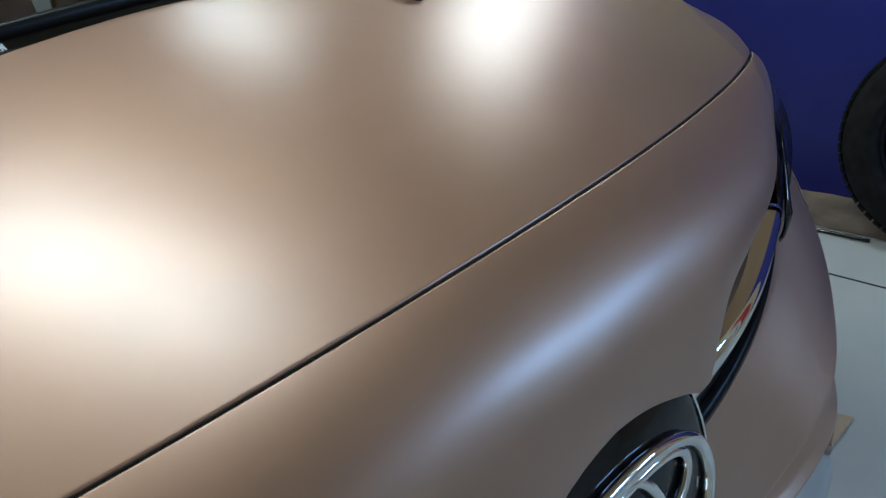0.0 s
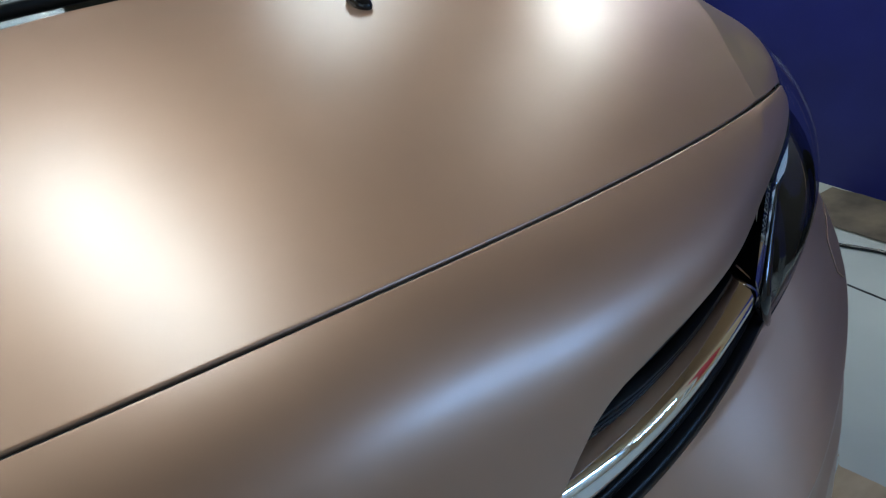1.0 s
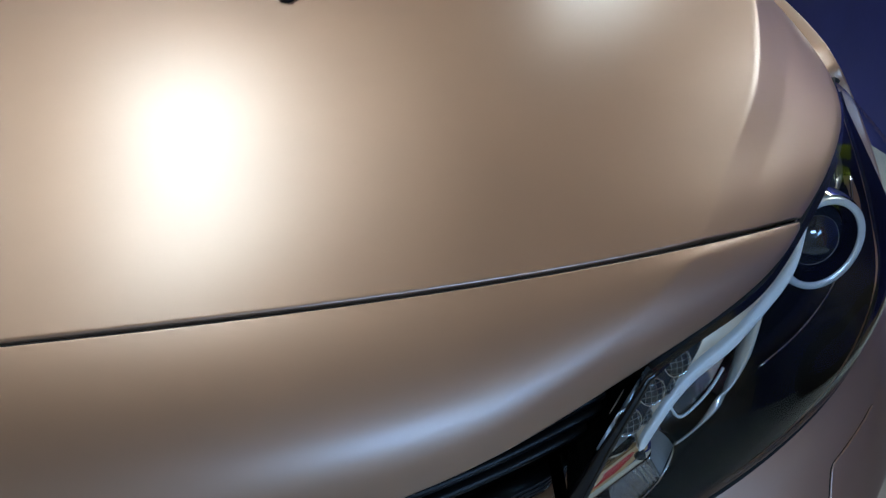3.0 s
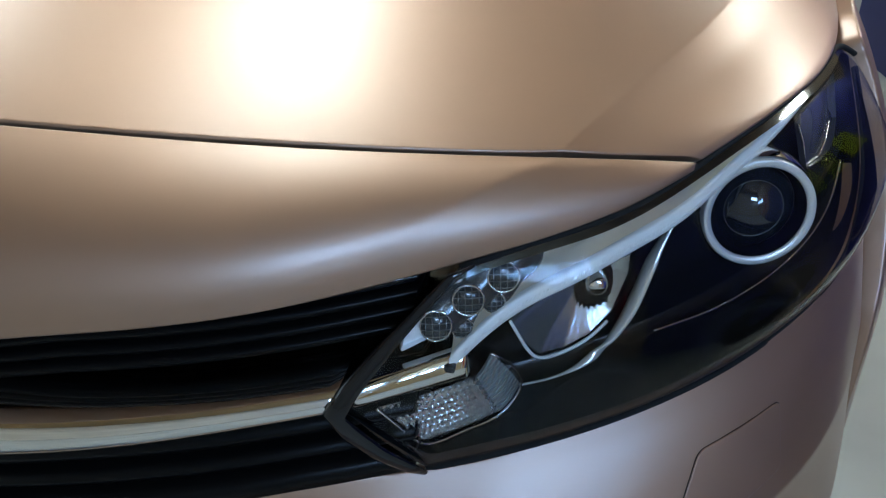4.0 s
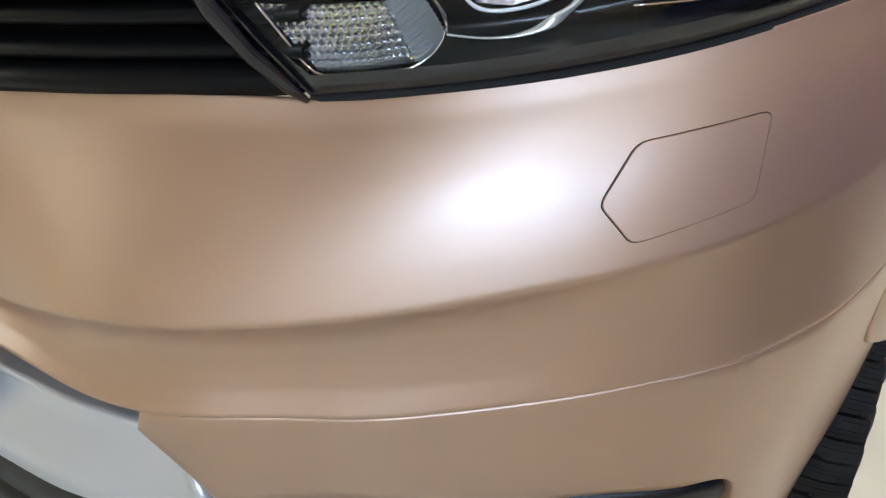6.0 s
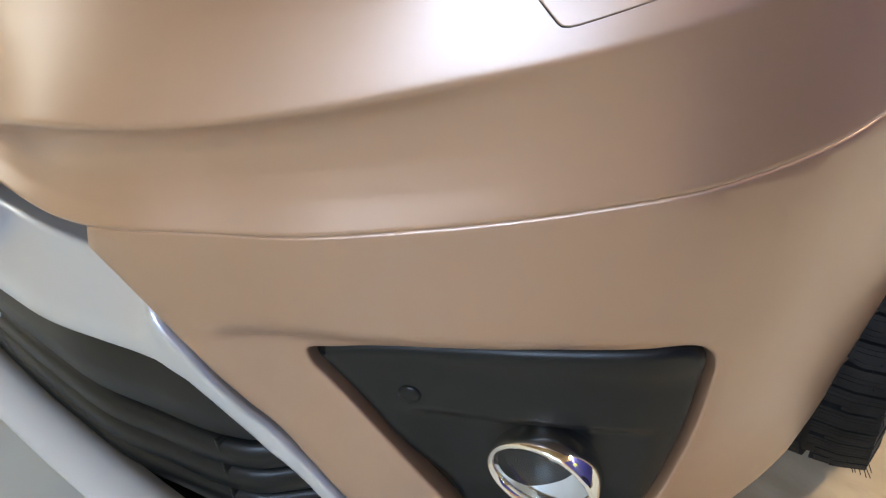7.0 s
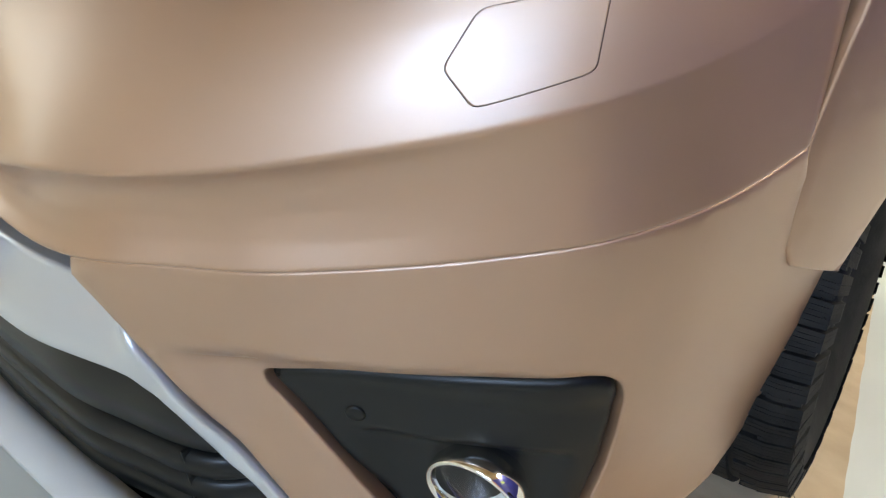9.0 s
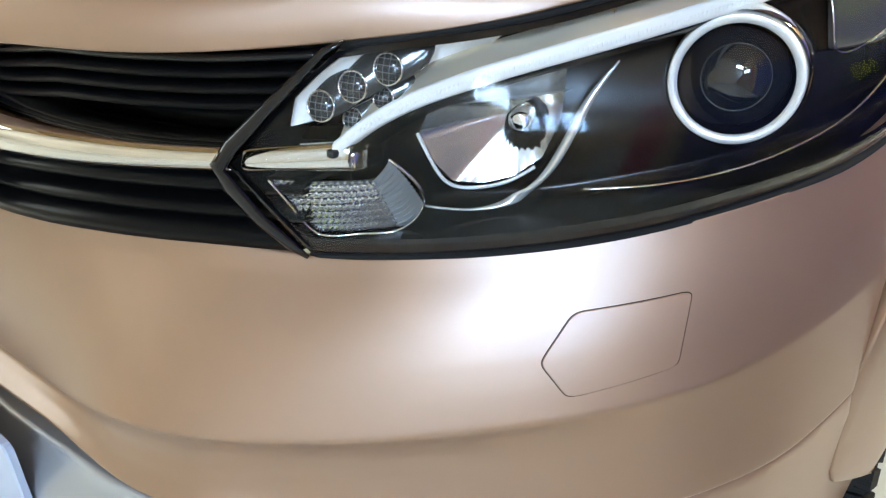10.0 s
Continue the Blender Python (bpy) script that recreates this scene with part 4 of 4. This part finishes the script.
for q, r in (((0.4835, 0.1085, 0.8285), 0.0096), ((0.5015, 0.1195, 0.8425), 0.0096), ((0.5210, 0.1310, 0.8550), 0.0096), ((0.4975, 0.1225, 0.8195), 0.0070), ((0.5150, 0.1325, 0.8350), 0.0070)):
    front = Matrix.Translation(q) @ pose(0, 0, 0, 76, 0, 16)
    lean = Vector((0.010, 0.012, 0.0105))
    bm = bmesh.new()
    rings = []
    for k, (rr, back) in enumerate(((1.0, 0.0), (1.12, 0.25), (1.28, 0.7), (1.30, 1.0), (1.05, 1.25))):
        rings.append([bm.verts.new(front @ Vector((rr * r * math.cos(a), rr * r * math.sin(a), 0)) + lean * back * r / 0.0096) for a in np.linspace(0, math.tau, 28, endpoint=False)])
    for a, b in zip(rings, rings[1:]):
        for k in range(28):
            bm.faces.new((a[k], a[(k + 1) % 28], b[(k + 1) % 28], b[k]))
    bm.faces.new(rings[-1])
    cup = rp("led_cup", bm, led_grey, lamp, "smoked round LED optic")
    rp("led_optic", turned([(r * 1.0, 0.0), (r * 0.8, 0.0016), (r * 0.4, 0.0026), (0.0001, 0.003)], front, 24), led_grey, lamp)
    bm = bmesh.new()
    for k in (-0.66, -0.22, 0.22, 0.66):
        w = math.sqrt(1 - k * k) * r * 0.96
        for u in (0, 1):
            ends = [Vector((k * r, e * w, 0.0016)) if u else Vector((e * w, k * r, 0.0016)) for e in (-1, 0, 1)]
            ends[1].z = 0.0034
            tube([front @ e for e in ends], 0.00028, 5, bm=bm)
    rp("led_grid", bm, side_silver, lamp)
    rp("led_ring", turned([(r * 1.05, -0.0008), (r * 1.07, 0.0006), (r * 0.96, 0.0010), (r * 0.94, -0.0002)], front, 28), lamp_silver, lamp)


def studded(g, amp, direction):
    """Small pyramids over a grid."""
    g = g.copy()
    g[1::2, 1::2] += np.array(direction) * amp
    return g


tA = loft([((0.474, 0.109, 0.735), (0.497, 0.127, 0.736), (0.519, 0.144, 0.740)), ((0.462, 0.100, 0.753), (0.490, 0.122, 0.754), (0.512, 0.139, 0.757)), ((0.449, 0.091, 0.773), (0.480, 0.115, 0.773), (0.504, 0.135, 0.775))], 17, 29)
rp("turn_reflector", sheet(studded(tA, 0.0045, (0.1, -0.9, 0.2)), ), prism_silver, lamp, "prismatic turn signal reflector", smooth=False)
tB = loft([((0.519, 0.144, 0.740), (0.5225, 0.149, 0.7415), (0.531, 0.156, 0.757)), ((0.512, 0.139, 0.757), (0.519, 0.145, 0.763), (0.524, 0.150, 0.772)), ((0.504, 0.135, 0.775), (0.509, 0.139, 0.783), (0.512, 0.142, 0.790))], 25, 7)
tB[1::2] += np.array((0, -0.003, 0.001))
rp("turn_reflector_side", sheet(tB), mat("ribbed_reflector", (0.44, 0.44, 0.42), 0.28, 0.5), lamp, smooth=False)
rp("turn_edge", tube([(0.449, 0.088, 0.774), (0.462, 0.097, 0.752), (0.475, 0.106, 0.734), (0.497, 0.124, 0.734), (0.521, 0.144, 0.739), (0.532, 0.154, 0.757), (0.513, 0.139, 0.791)], 0.0011, 6, n=40), lamp_silver, lamp)
# dipped beam bowl
rim = [(0.521, 0.160, 0.804), (0.528, 0.165, 0.826), (0.546, 0.178, 0.839), (0.567, 0.194, 0.8455), (0.597, 0.217, 0.852), (0.597, 0.217, 0.82), (0.588, 0.212, 0.790), (0.574, 0.200, 0.776), (0.557, 0.187, 0.770), (0.541, 0.174, 0.7715), (0.531, 0.166, 0.785)]
rl = np.array([rim[i % len(rim)] for i in range(len(rim))])
rl = even_loop(rl, 0.004)
cb = rl.mean(0)
bowl = np.array([cb + (rl - cb) * k + np.array((0.004, 0.019, 0.006)) * (1 - k ** 2) for k in (1.0, 0.9, 0.75, 0.55, 0.35, 0.15, 0.03)])
bowl[1:5, ::2] += np.array((0, -0.0012, 0.0)) * (rl[::2, 2:3] < 0.80)
bowl = np.concatenate([bowl, bowl[:, :1]], 1)
rp("dipped_beam_reflector", sheet(bowl), bowl_silver, lamp, "bright dipped beam reflector bowl")
rp("bowl_edge", tube([(0.522, 0.158, 0.806), (0.531, 0.163, 0.786), (0.541, 0.171, 0.770), (0.557, 0.184, 0.768), (0.574, 0.197, 0.774), (0.586, 0.207, 0.784)], 0.0013, 6, n=30), frost, lamp)
MB = Matrix.Translation((0.575, 0.205, 0.818)) @ pose(0, 0, 0, 90, 0, 10)
rp("bulb", turned([(0.0001, 0.012), (0.005, 0.0115), (0.0075, 0.009), (0.008, 0.004), (0.0078, -0.02)], MB, 20), lamp_silver, lamp)
rp("bowl_divider", sheet(loft([((0.548, 0.172, 0.829), (0.572, 0.190, 0.833), (0.597, 0.210, 0.838)), ((0.548, 0.20, 0.826), (0.572, 0.22, 0.830), (0.597, 0.24, 0.835))], 4, 10)), soft_silver, lamp)
rp("bright_frame", tube([(0.531, 0.156, 0.7555), (0.552, 0.172, 0.7535), (0.570, 0.186, 0.757), (0.592, 0.203, 0.776), (0.607, 0.214, 0.812), (0.616, 0.222, 0.840), (0.626, 0.230, 0.860)], [0.0012] * 8 + list(np.linspace(0.0014, 0.0070, 16)) + [0.0072] * 8 + list(np.linspace(0.0065, 0.0014, 8)), 8, n=40, flat=0.45, up=(0.5, 0.3, 0.4)), lamp_chrome, lamp)
# projector
PJ = Matrix.Translation((0.686, 0.272, 0.8505)) @ pose(0, 0, 0, 86, 0, 14)
rp("projector_ring", turned([(0.0345, -0.010), (0.0348, 0.0004), (0.0354, 0.0012), (0.0400, 0.0026), (0.0407, 0.0020), (0.0411, -0.001), (0.0420, -0.012), (0.0405, -0.030)], PJ, 64), ring_silver, lamp, "satin silver projector ring")
rp("projector_shroud", turned([(0.0348, 0.000), (0.0338, -0.006), (0.0325, -0.015)], PJ, 48), gloss_black, lamp)
rp("projector_glass", turned([(0.0001, 0.005), (0.007, 0.0043), (0.014, 0.0022), (0.021, -0.002), (0.027, -0.008), (0.0325, -0.0155)], PJ, 48), mat("projector_lens", (0.012, 0.014, 0.018), 0.03, 0, 1.0, 0.02), lamp, "dark glass projector lens")
rp("projector_cowl", turned([(0.0425, -0.002), (0.0450, -0.008), (0.0458, -0.022), (0.044, -0.04)], PJ, 48), chrome, lamp)
rp("bright_line", tube([(0.620, 0.216, 0.7745), (0.660, 0.243, 0.7805), (0.695, 0.272, 0.791), (0.728, 0.306, 0.809), (0.750, 0.340, 0.832), (0.760, 0.372, 0.86)], 0.0012, 6, n=40), chrome, lamp)
chamber = mat("smoked_corner_chamber", (0.05, 0.05, 0.052), 0.16, spec=0.6)
rp("corner_chamber", sheet(flanged(loft([((0.722, 0.336, 0.866), (0.744, 0.372, 0.872), (0.752, 0.405, 0.886)), ((0.716, 0.338, 0.886), (0.738, 0.374, 0.894), (0.748, 0.408, 0.904)), ((0.711, 0.342, 0.904), (0.731, 0.379, 0.912), (0.744, 0.410, 0.920))], 9, 15), -1, 0.002, 0.006)), chamber, lamp, "smoked corner chamber of the headlamp")
rp("chamber_edge", tube([(0.714, 0.334, 0.900), (0.722, 0.333, 0.880), (0.726, 0.336, 0.866), (0.744, 0.370, 0.872), (0.752, 0.402, 0.886)], 0.0009, 6, n=30), lamp_silver, lamp)

# grille
GY = Spline([(0.0, 0.020), (0.12, 0.018), (0.2, 0.020), (0.30, 0.034), (0.36, 0.050), (0.43, 0.075), (0.47, 0.092)])
GX = GY.at(np.linspace(0, 1, 200))


def gy(x):
    return float(np.interp(abs(x), GX[:, 0], GX[:, 1]))


def gz(x, f, smooth=False):
    """Height in the grille's opening at x: 0 at its foot, 1 at its head."""
    a = abs(x)
    lo_z = float(np.interp(a, [0, 0.15, 0.30, 0.40, 0.47], [0.674, 0.685, 0.708, 0.721, 0.728]))
    if smooth:
        hi = float(np.interp(a, [0, 0.18, 0.257, 0.333, 0.40, 0.466, 0.52], [0.818, 0.832, 0.846, 0.851, 0.857, 0.866, 0.876]))
        return lo_z + (hi - lo_z) * f
    hi_z = float(np.interp(a, [0, 0.11, 0.18, 0.257, 0.333, 0.40, 0.466, 0.52], [0.815, 0.803, 0.828, 0.846, 0.851, 0.857, 0.866, 0.876]))
    return lo_z + (hi_z - lo_z) * f


xg = np.linspace(-0.47, 0.47, 80)
grille = part("upper_grille", sheet(np.array([[(x, gy(x) + 0.055, gz(x, f)) for x in xg] for f in (-0.05, 0.5, 1.12)])), lamp_black, car, "black slatted upper grille with a chrome bar")
for f in (0.93, 0.85, 0.77, 0.69):
    part("slat", sheet(flanged(np.array([[(x, gy(x) + dy, gz(x, f, True) + dz) for x in xg] for dy, dz in ((0.05, 0.003), (0.030, 0.0028), (0.024, 0.001), (0.025, -0.003), (0.04, -0.005))]), -1, 0.001, 0.004)), gloss_black if f > 0.9 else grille_black, grille)
for f in (0.30, 0.15):
    part("slat", sheet(flanged(np.array([[(x, gy(x) + dy, gz(x, f, True) + dz) for x in xg] for dy, dz in ((0.045, 0.006), (0.014, 0.005), (0.006, 0.001), (0.008, -0.005), (0.03, -0.007))]), -1, 0.001, 0.004)), grille_black, grille)
part("grille_foot", sheet(flanged(np.array([[(x, gy(x) + dy, gz(x, 0.0) + dz) for x in xg] for dy, dz in ((0.03, 0.012), (0.005, 0.011), (-0.001, 0.006), (0.0, -0.004), (0.03, -0.006))]), -1, 0.001, 0.004)), grille_black, grille)
BAR = [(0.112, 0.006, 0.742, 0.778), (0.16, 0.008, 0.746, 0.777), (0.22, 0.013, 0.753, 0.779), (0.30, 0.029, 0.7615, 0.7835), (0.36, 0.047, 0.769, 0.788), (0.43, 0.071, 0.779, 0.796)]
bb = Spline(BAR).at(np.linspace(0, 1, 50))
barg = np.array([[(x, y + dy, zl + (zt - zl) * f + dz) for x, y, zl, zt in bb] for dy, f, dz in ((0.050, 1, 0.010), (0.022, 1, 0.0045), (0.004, 1, 0.0008), (0.0, 0.93, 0), (-0.0025, 0.7, 0), (-0.003, 0.45, 0), (-0.001, 0.18, 0), (0.003, 0.02, 0), (0.008, 0, -0.001), (0.04, 0, -0.002))])
rp("chrome_bar", sheet(flanged(barg, -1, 0.0005, 0.002)), chrome, grille, "polished chrome grille bar")
# badge
bz = [(0.0, 0.8235), (0.03, 0.8195), (0.06, 0.810), (0.09, 0.797), (0.119, 0.779), (0.124, 0.742), (0.122, 0.695), (0.095, 0.679), (0.0, 0.673)]
bl = np.array(bz + [(-x, z) for x, z in bz[-2:0:-1]])


def badge_point(x, z):
    return np.array((x, -0.022 + 1.1 * x * x + 0.22 * (z - 0.74) + 1.2 * (z - 0.73) ** 2, z))


badge = part("badge_panel", trimmed(badge_point, bl[::-1], (), 0.012, 0.003, 0.03, 0, 1), gloss_black, grille, "gloss black badge panel")
rp("badge_edge", tube([badge_point(0.119, 0.779) + np.array((0.002, 0, 0)), badge_point(0.124, 0.742) + np.array((0.002, 0, 0)), badge_point(0.122, 0.695)], 0.0015, 6, n=16, up=(0, 1, 0)), chrome, grille)


def oval(cx, cz, rx, rz, r, lift=0.004):
    return tube([badge_point(cx + rx * math.cos(a), cz + rz * math.sin(a)) + np.array((0, -lift, 0)) for a in np.linspace(0, 2 * math.pi, 64, endpoint=False)], r, 10, closed=True, up=(0, 1, 0), flat=0.8)


badge_ring = part("badge_ring", oval(0, 0.712, 0.112, 0.066, 0.0072), chrome, grille, "plain chrome oval badge")
part("badge_oval", oval(0, 0.712, 0.034, 0.060, 0.0052), chrome, grille)
part("badge_oval", oval(0, 0.742, 0.078, 0.028, 0.0052), chrome, grille)

# cowl, glass, washer nozzles
part("cowl", sheet(flanged(np.array([[(x, 0.606 + dy, float(np.interp(abs(x), [0, 0.3, 0.65, 0.77], [1.095, 1.090, 1.045, 0.985])) + dz) for x in np.linspace(-0.74, 0.74, 40)] for dy, dz in ((0.0, -0.012), (0.004, -0.006), (0.03, -0.002), (0.12, 0.01))]), 1, 0.002, 0.02)), bezel_mat, car, "black plastic cowl panel")
part("windscreen", sheet(np.array([[(x * (1 - 0.14 * t), 0.66 + 0.62 * t + 0.16 * (x / 0.7) ** 2, 1.085 + 0.46 * t - 0.05 * (x / 0.7) ** 2) for x in np.linspace(-0.74, 0.74, 30)] for t in np.linspace(0, 1, 12)])), glass_mat, car, "dark raked windscreen")
part("wiper", tube([(-0.55, 0.665, 1.10), (-0.25, 0.640, 1.117), (0.02, 0.628, 1.122), (0.12, 0.628, 1.12)], 0.007, 8, n=30, flat=1.4), bezel_mat, car, "black wiper arm")
part("roof", sheet(flanged(np.array([[(x, 1.27 + 2.7 * t + 0.14 * (x / 0.62) ** 2 * (1 - t), 1.55 + 0.05 * math.sin(math.pi * t) - 0.06 * (x / 0.62) ** 2 - 0.08 * t * t) for x in np.linspace(-0.62, 0.62, 24)] for t in np.linspace(0, 1, 20)]), 1, 0.004, 0.03)), wrap, car)
rp("side_glass", sheet(np.array([[(0.765 - 0.15 * t, 0.82 + 0.56 * t + (3.3 - 0.60 * t) * u, 1.02 + 0.48 * t - 0.03 * u * t) for u in np.linspace(0, 1, 20)] for t in np.linspace(0, 1, 6)])), glass_mat, car, "dark side window glass")
part("tailgate", sheet(np.array([[(x, 4.18 - 0.20 * max(0, z - 1.0), z) for x in np.linspace(-0.76, 0.76, 12)] for z in np.linspace(0.3, 1.45, 10)])), wrap, car)
flat_hood = hood.reshape(-1, 3)
nz = float(flat_hood[((flat_hood[:, :2] - np.array((0.252, 0.440))) ** 2).sum(1).argmin(), 2])
bm = bmesh.new()
bmesh.ops.create_uvsphere(bm, u_segments=20, v_segments=12, radius=1.0, matrix=Matrix.LocRotScale((0.252, 0.440, nz + 0.006), Euler((radians(22), 0, radians(12))), (0.0105, 0.020, 0.0095)))
rp("washer_nozzle", bm, gloss_black, car, "small black washer nozzle")

# wheels


def wheel(name, x, y, z, steer, camber, grow=0.9416, broad=1.2185):
    turn = Matrix.Translation((x, y, z)) @ Matrix.Rotation(radians(steer), 4, 'Z') @ Matrix.Rotation(radians(90 + camber), 4, 'Y') @ Matrix.Diagonal((grow, grow, broad, 1))
    hub = part(name, turned([(0.166, 0.062), (0.172, 0.068), (0.175, 0.062), (0.160, 0.050), (0.158, -0.05), (0.172, -0.068)], turn, 48), wheel_mat, car, "alloy wheel with a worn road tyre")
    for k in range(10):
        a = k * math.tau / 10
        part("spoke", tube([turn @ Vector((0.04 * math.cos(a), 0.04 * math.sin(a), 0.052)), turn @ Vector((0.12 * math.cos(a), 0.12 * math.sin(a), 0.050)), turn @ Vector((0.162 * math.cos(a), 0.162 * math.sin(a), 0.046))], 0.013, 8, n=8), wheel_mat, hub)
    part("hub_cap", turned([(0.0001, 0.064), (0.03, 0.062), (0.045, 0.054), (0.05, 0.03)], turn, 30), wheel_mat, hub)
    bm = turned([(0.169, 0.064), (0.180, 0.074), (0.205, 0.088), (0.245, 0.0965), (0.270, 0.0975), (0.288, 0.092), (0.297, 0.084), (0.302, 0.070), (0.305, 0.03), (0.305, -0.03), (0.302, -0.070), (0.297, -0.084), (0.288, -0.092), (0.270, -0.0975), (0.245, -0.098), (0.200, -0.084), (0.169, -0.064)], turn, 96)
    rnd = random.Random(5)
    casing, bm = bm, bmesh.new()
    def wedge(a0, a1, w0, w1, skew, r_in, r_out, foot=0.294):
        v = []
        for rr in (0, 1):
            for a, w, q in ((a0, w0, r_in), (a1, w0, r_in), (a1 + skew, w1, r_out), (a0 + skew, w1, r_out)):
                r = q if rr else foot
                v.append(bm.verts.new(turn @ Vector((r * math.cos(a), r * math.sin(a), w))))
        for f in ((4, 5, 6, 7), (0, 1, 5, 4), (1, 2, 6, 5), (2, 3, 7, 6), (3, 0, 4, 7)):
            bm.faces.new([v[i] for i in f])

    # shoulders: blocks of five thin lamellae, cut by slots of two lengths
    for side in (1, -1):
        n = 62
        for k in range(n):
            step = math.tau / n
            inner = 0.050 + (0.006 if (k // 3) % 2 else 0.0)
            for q in range(5):
                a0 = (k + 0.06 + 0.178 * q + rnd.uniform(-0.008, 0.008)) * step
                a1 = a0 + 0.166 * step
                low = rnd.uniform(0, 0.0005)
                notch = 0.012 if q == 4 and k % 2 else 0.0
                wedge(a0, a1, side * (inner + notch), side * 0.074, 0.10 * step, 0.3114 - low, 0.3094 - low)
                wedge(a0 + 0.10 * step, a1 + 0.10 * step, side * 0.074, side * (0.096 - notch * 0.2), 0.08 * step, 0.3094 - low, 0.3015 - low, 0.280)
                if q < 4:
                    wedge(a0 + 0.18 * step, a1 + 0.18 * step, side * 0.096, side * 0.1005, 0.04 * step, 0.3015 - low, 0.272 - 0.010 * (k % 2), 0.262)
    # ribs over the crown
    for lo_w, hi_w, n in ((0.016, 0.044, 72), (-0.012, 0.010, 90), (-0.044, -0.018, 72)):
        for k in range(n):
            step = math.tau / n
            for q in range(3):
                a0 = (k + 0.03 + 0.31 * q + rnd.uniform(-0.01, 0.01)) * step
                wedge(a0, a0 + 0.29 * step, lo_w, hi_w, 0.35 * step, 0.3118, 0.3118)
    for k in range(90):
        a, w = rnd.uniform(0, math.tau), rnd.uniform(0.075, 0.095)
        p = turn @ Vector((0.296 * math.cos(a), 0.296 * math.sin(a), w))
        q = turn @ Vector((0.309 * math.cos(a), 0.309 * math.sin(a), w + rnd.uniform(0.002, 0.008)))
        tube([p, q], 0.0005, 4, bm=bm)
    part("tyre", casing, rubber, hub, "black rubber tyre with blocky tread and moulding hairs")
    tagged(part("tread", bm, rubber, hub, smooth=False), kind="stuff")
    return hub


wheel("wheel", 0.7312, 0.6967, 0.301, 3.66, -6.5)
wheel("wheel", -0.7312, 0.6967, 0.301, 3.66, 6.5)
wheel("wheel", 0.735, 3.42, 0.2945, 0, 0)
wheel("wheel", -0.735, 3.42, 0.2945, 0, 0)

twin = {}
for o in RIGHT:
    me = o.data.copy()
    me.transform(Matrix.Scale(-1, 4, (1, 0, 0)))
    me.flip_normals()
    c = new(o.name.split(".")[0], me)
    twin[o] = c
    c.parent = twin.get(o.parent, o.parent)
    c.matrix_parent_inverse = o.matrix_parent_inverse
    c.visible_shadow = o.visible_shadow
    if "label" in o:
        tagged(c, o["label"])

# ---- loose tyre by the wall ----
m = Matrix.Translation((1.90, 0.22, 0.309)) @ Matrix.Rotation(radians(12), 4, 'Y') @ Matrix.Rotation(radians(90), 4, 'Y')
loose = part("loose_tyre", turned([(0.296, 0.072), (0.303, 0.060), (0.305, 0.02), (0.305, -0.02), (0.303, -0.060), (0.296, -0.072), (0.286, -0.06), (0.284, 0.0), (0.286, 0.06)], m, 64, closed=True), rubber)
for side in (1, -1):
    part("sidewall", turned([(0.1945, side * 0.071), (0.205, side * 0.082), (0.22, side * 0.090), (0.223, side * 0.0925), (0.226, side * 0.0912), (0.26, side * 0.095), (0.282, side * 0.090), (0.2955, side * 0.0735), (0.285, side * 0.071), (0.255, side * 0.085), (0.22, side * 0.080)], m, 64, closed=True), rubber, loose)
    part("bead", turned([(0.190, side * 0.056), (0.190, side * 0.070), (0.194, side * 0.0725), (0.200, side * 0.068), (0.198, side * 0.058)], m, 64, closed=True), rubber, loose)
bm = bmesh.new()
for w0, w1, n in ((0.045, 0.070, 60), (0.016, 0.040, 72), (-0.012, 0.011, 72), (-0.040, -0.016, 72), (-0.070, -0.045, 60)):
    for k in range(n):
        a0, a1 = k * math.tau / n, (k + 0.78) * math.tau / n
        v = [bm.verts.new(m @ Vector((r * math.cos(a), r * math.sin(a), w))) for r in (0.302, 0.3095) for a, w in ((a0, w0), (a1, w0), (a1 + 0.012, w1), (a0 + 0.012, w1))]
        for f in ((4, 5, 6, 7), (0, 1, 5, 4), (1, 2, 6, 5), (2, 3, 7, 6), (3, 0, 4, 7)):
            bm.faces.new([v[j] for j in f])
tagged(part("tread", bm, rubber, loose, smooth=False), kind="stuff")
tagged(loose, "used black tyre leaning against the blue wall", "tyre")
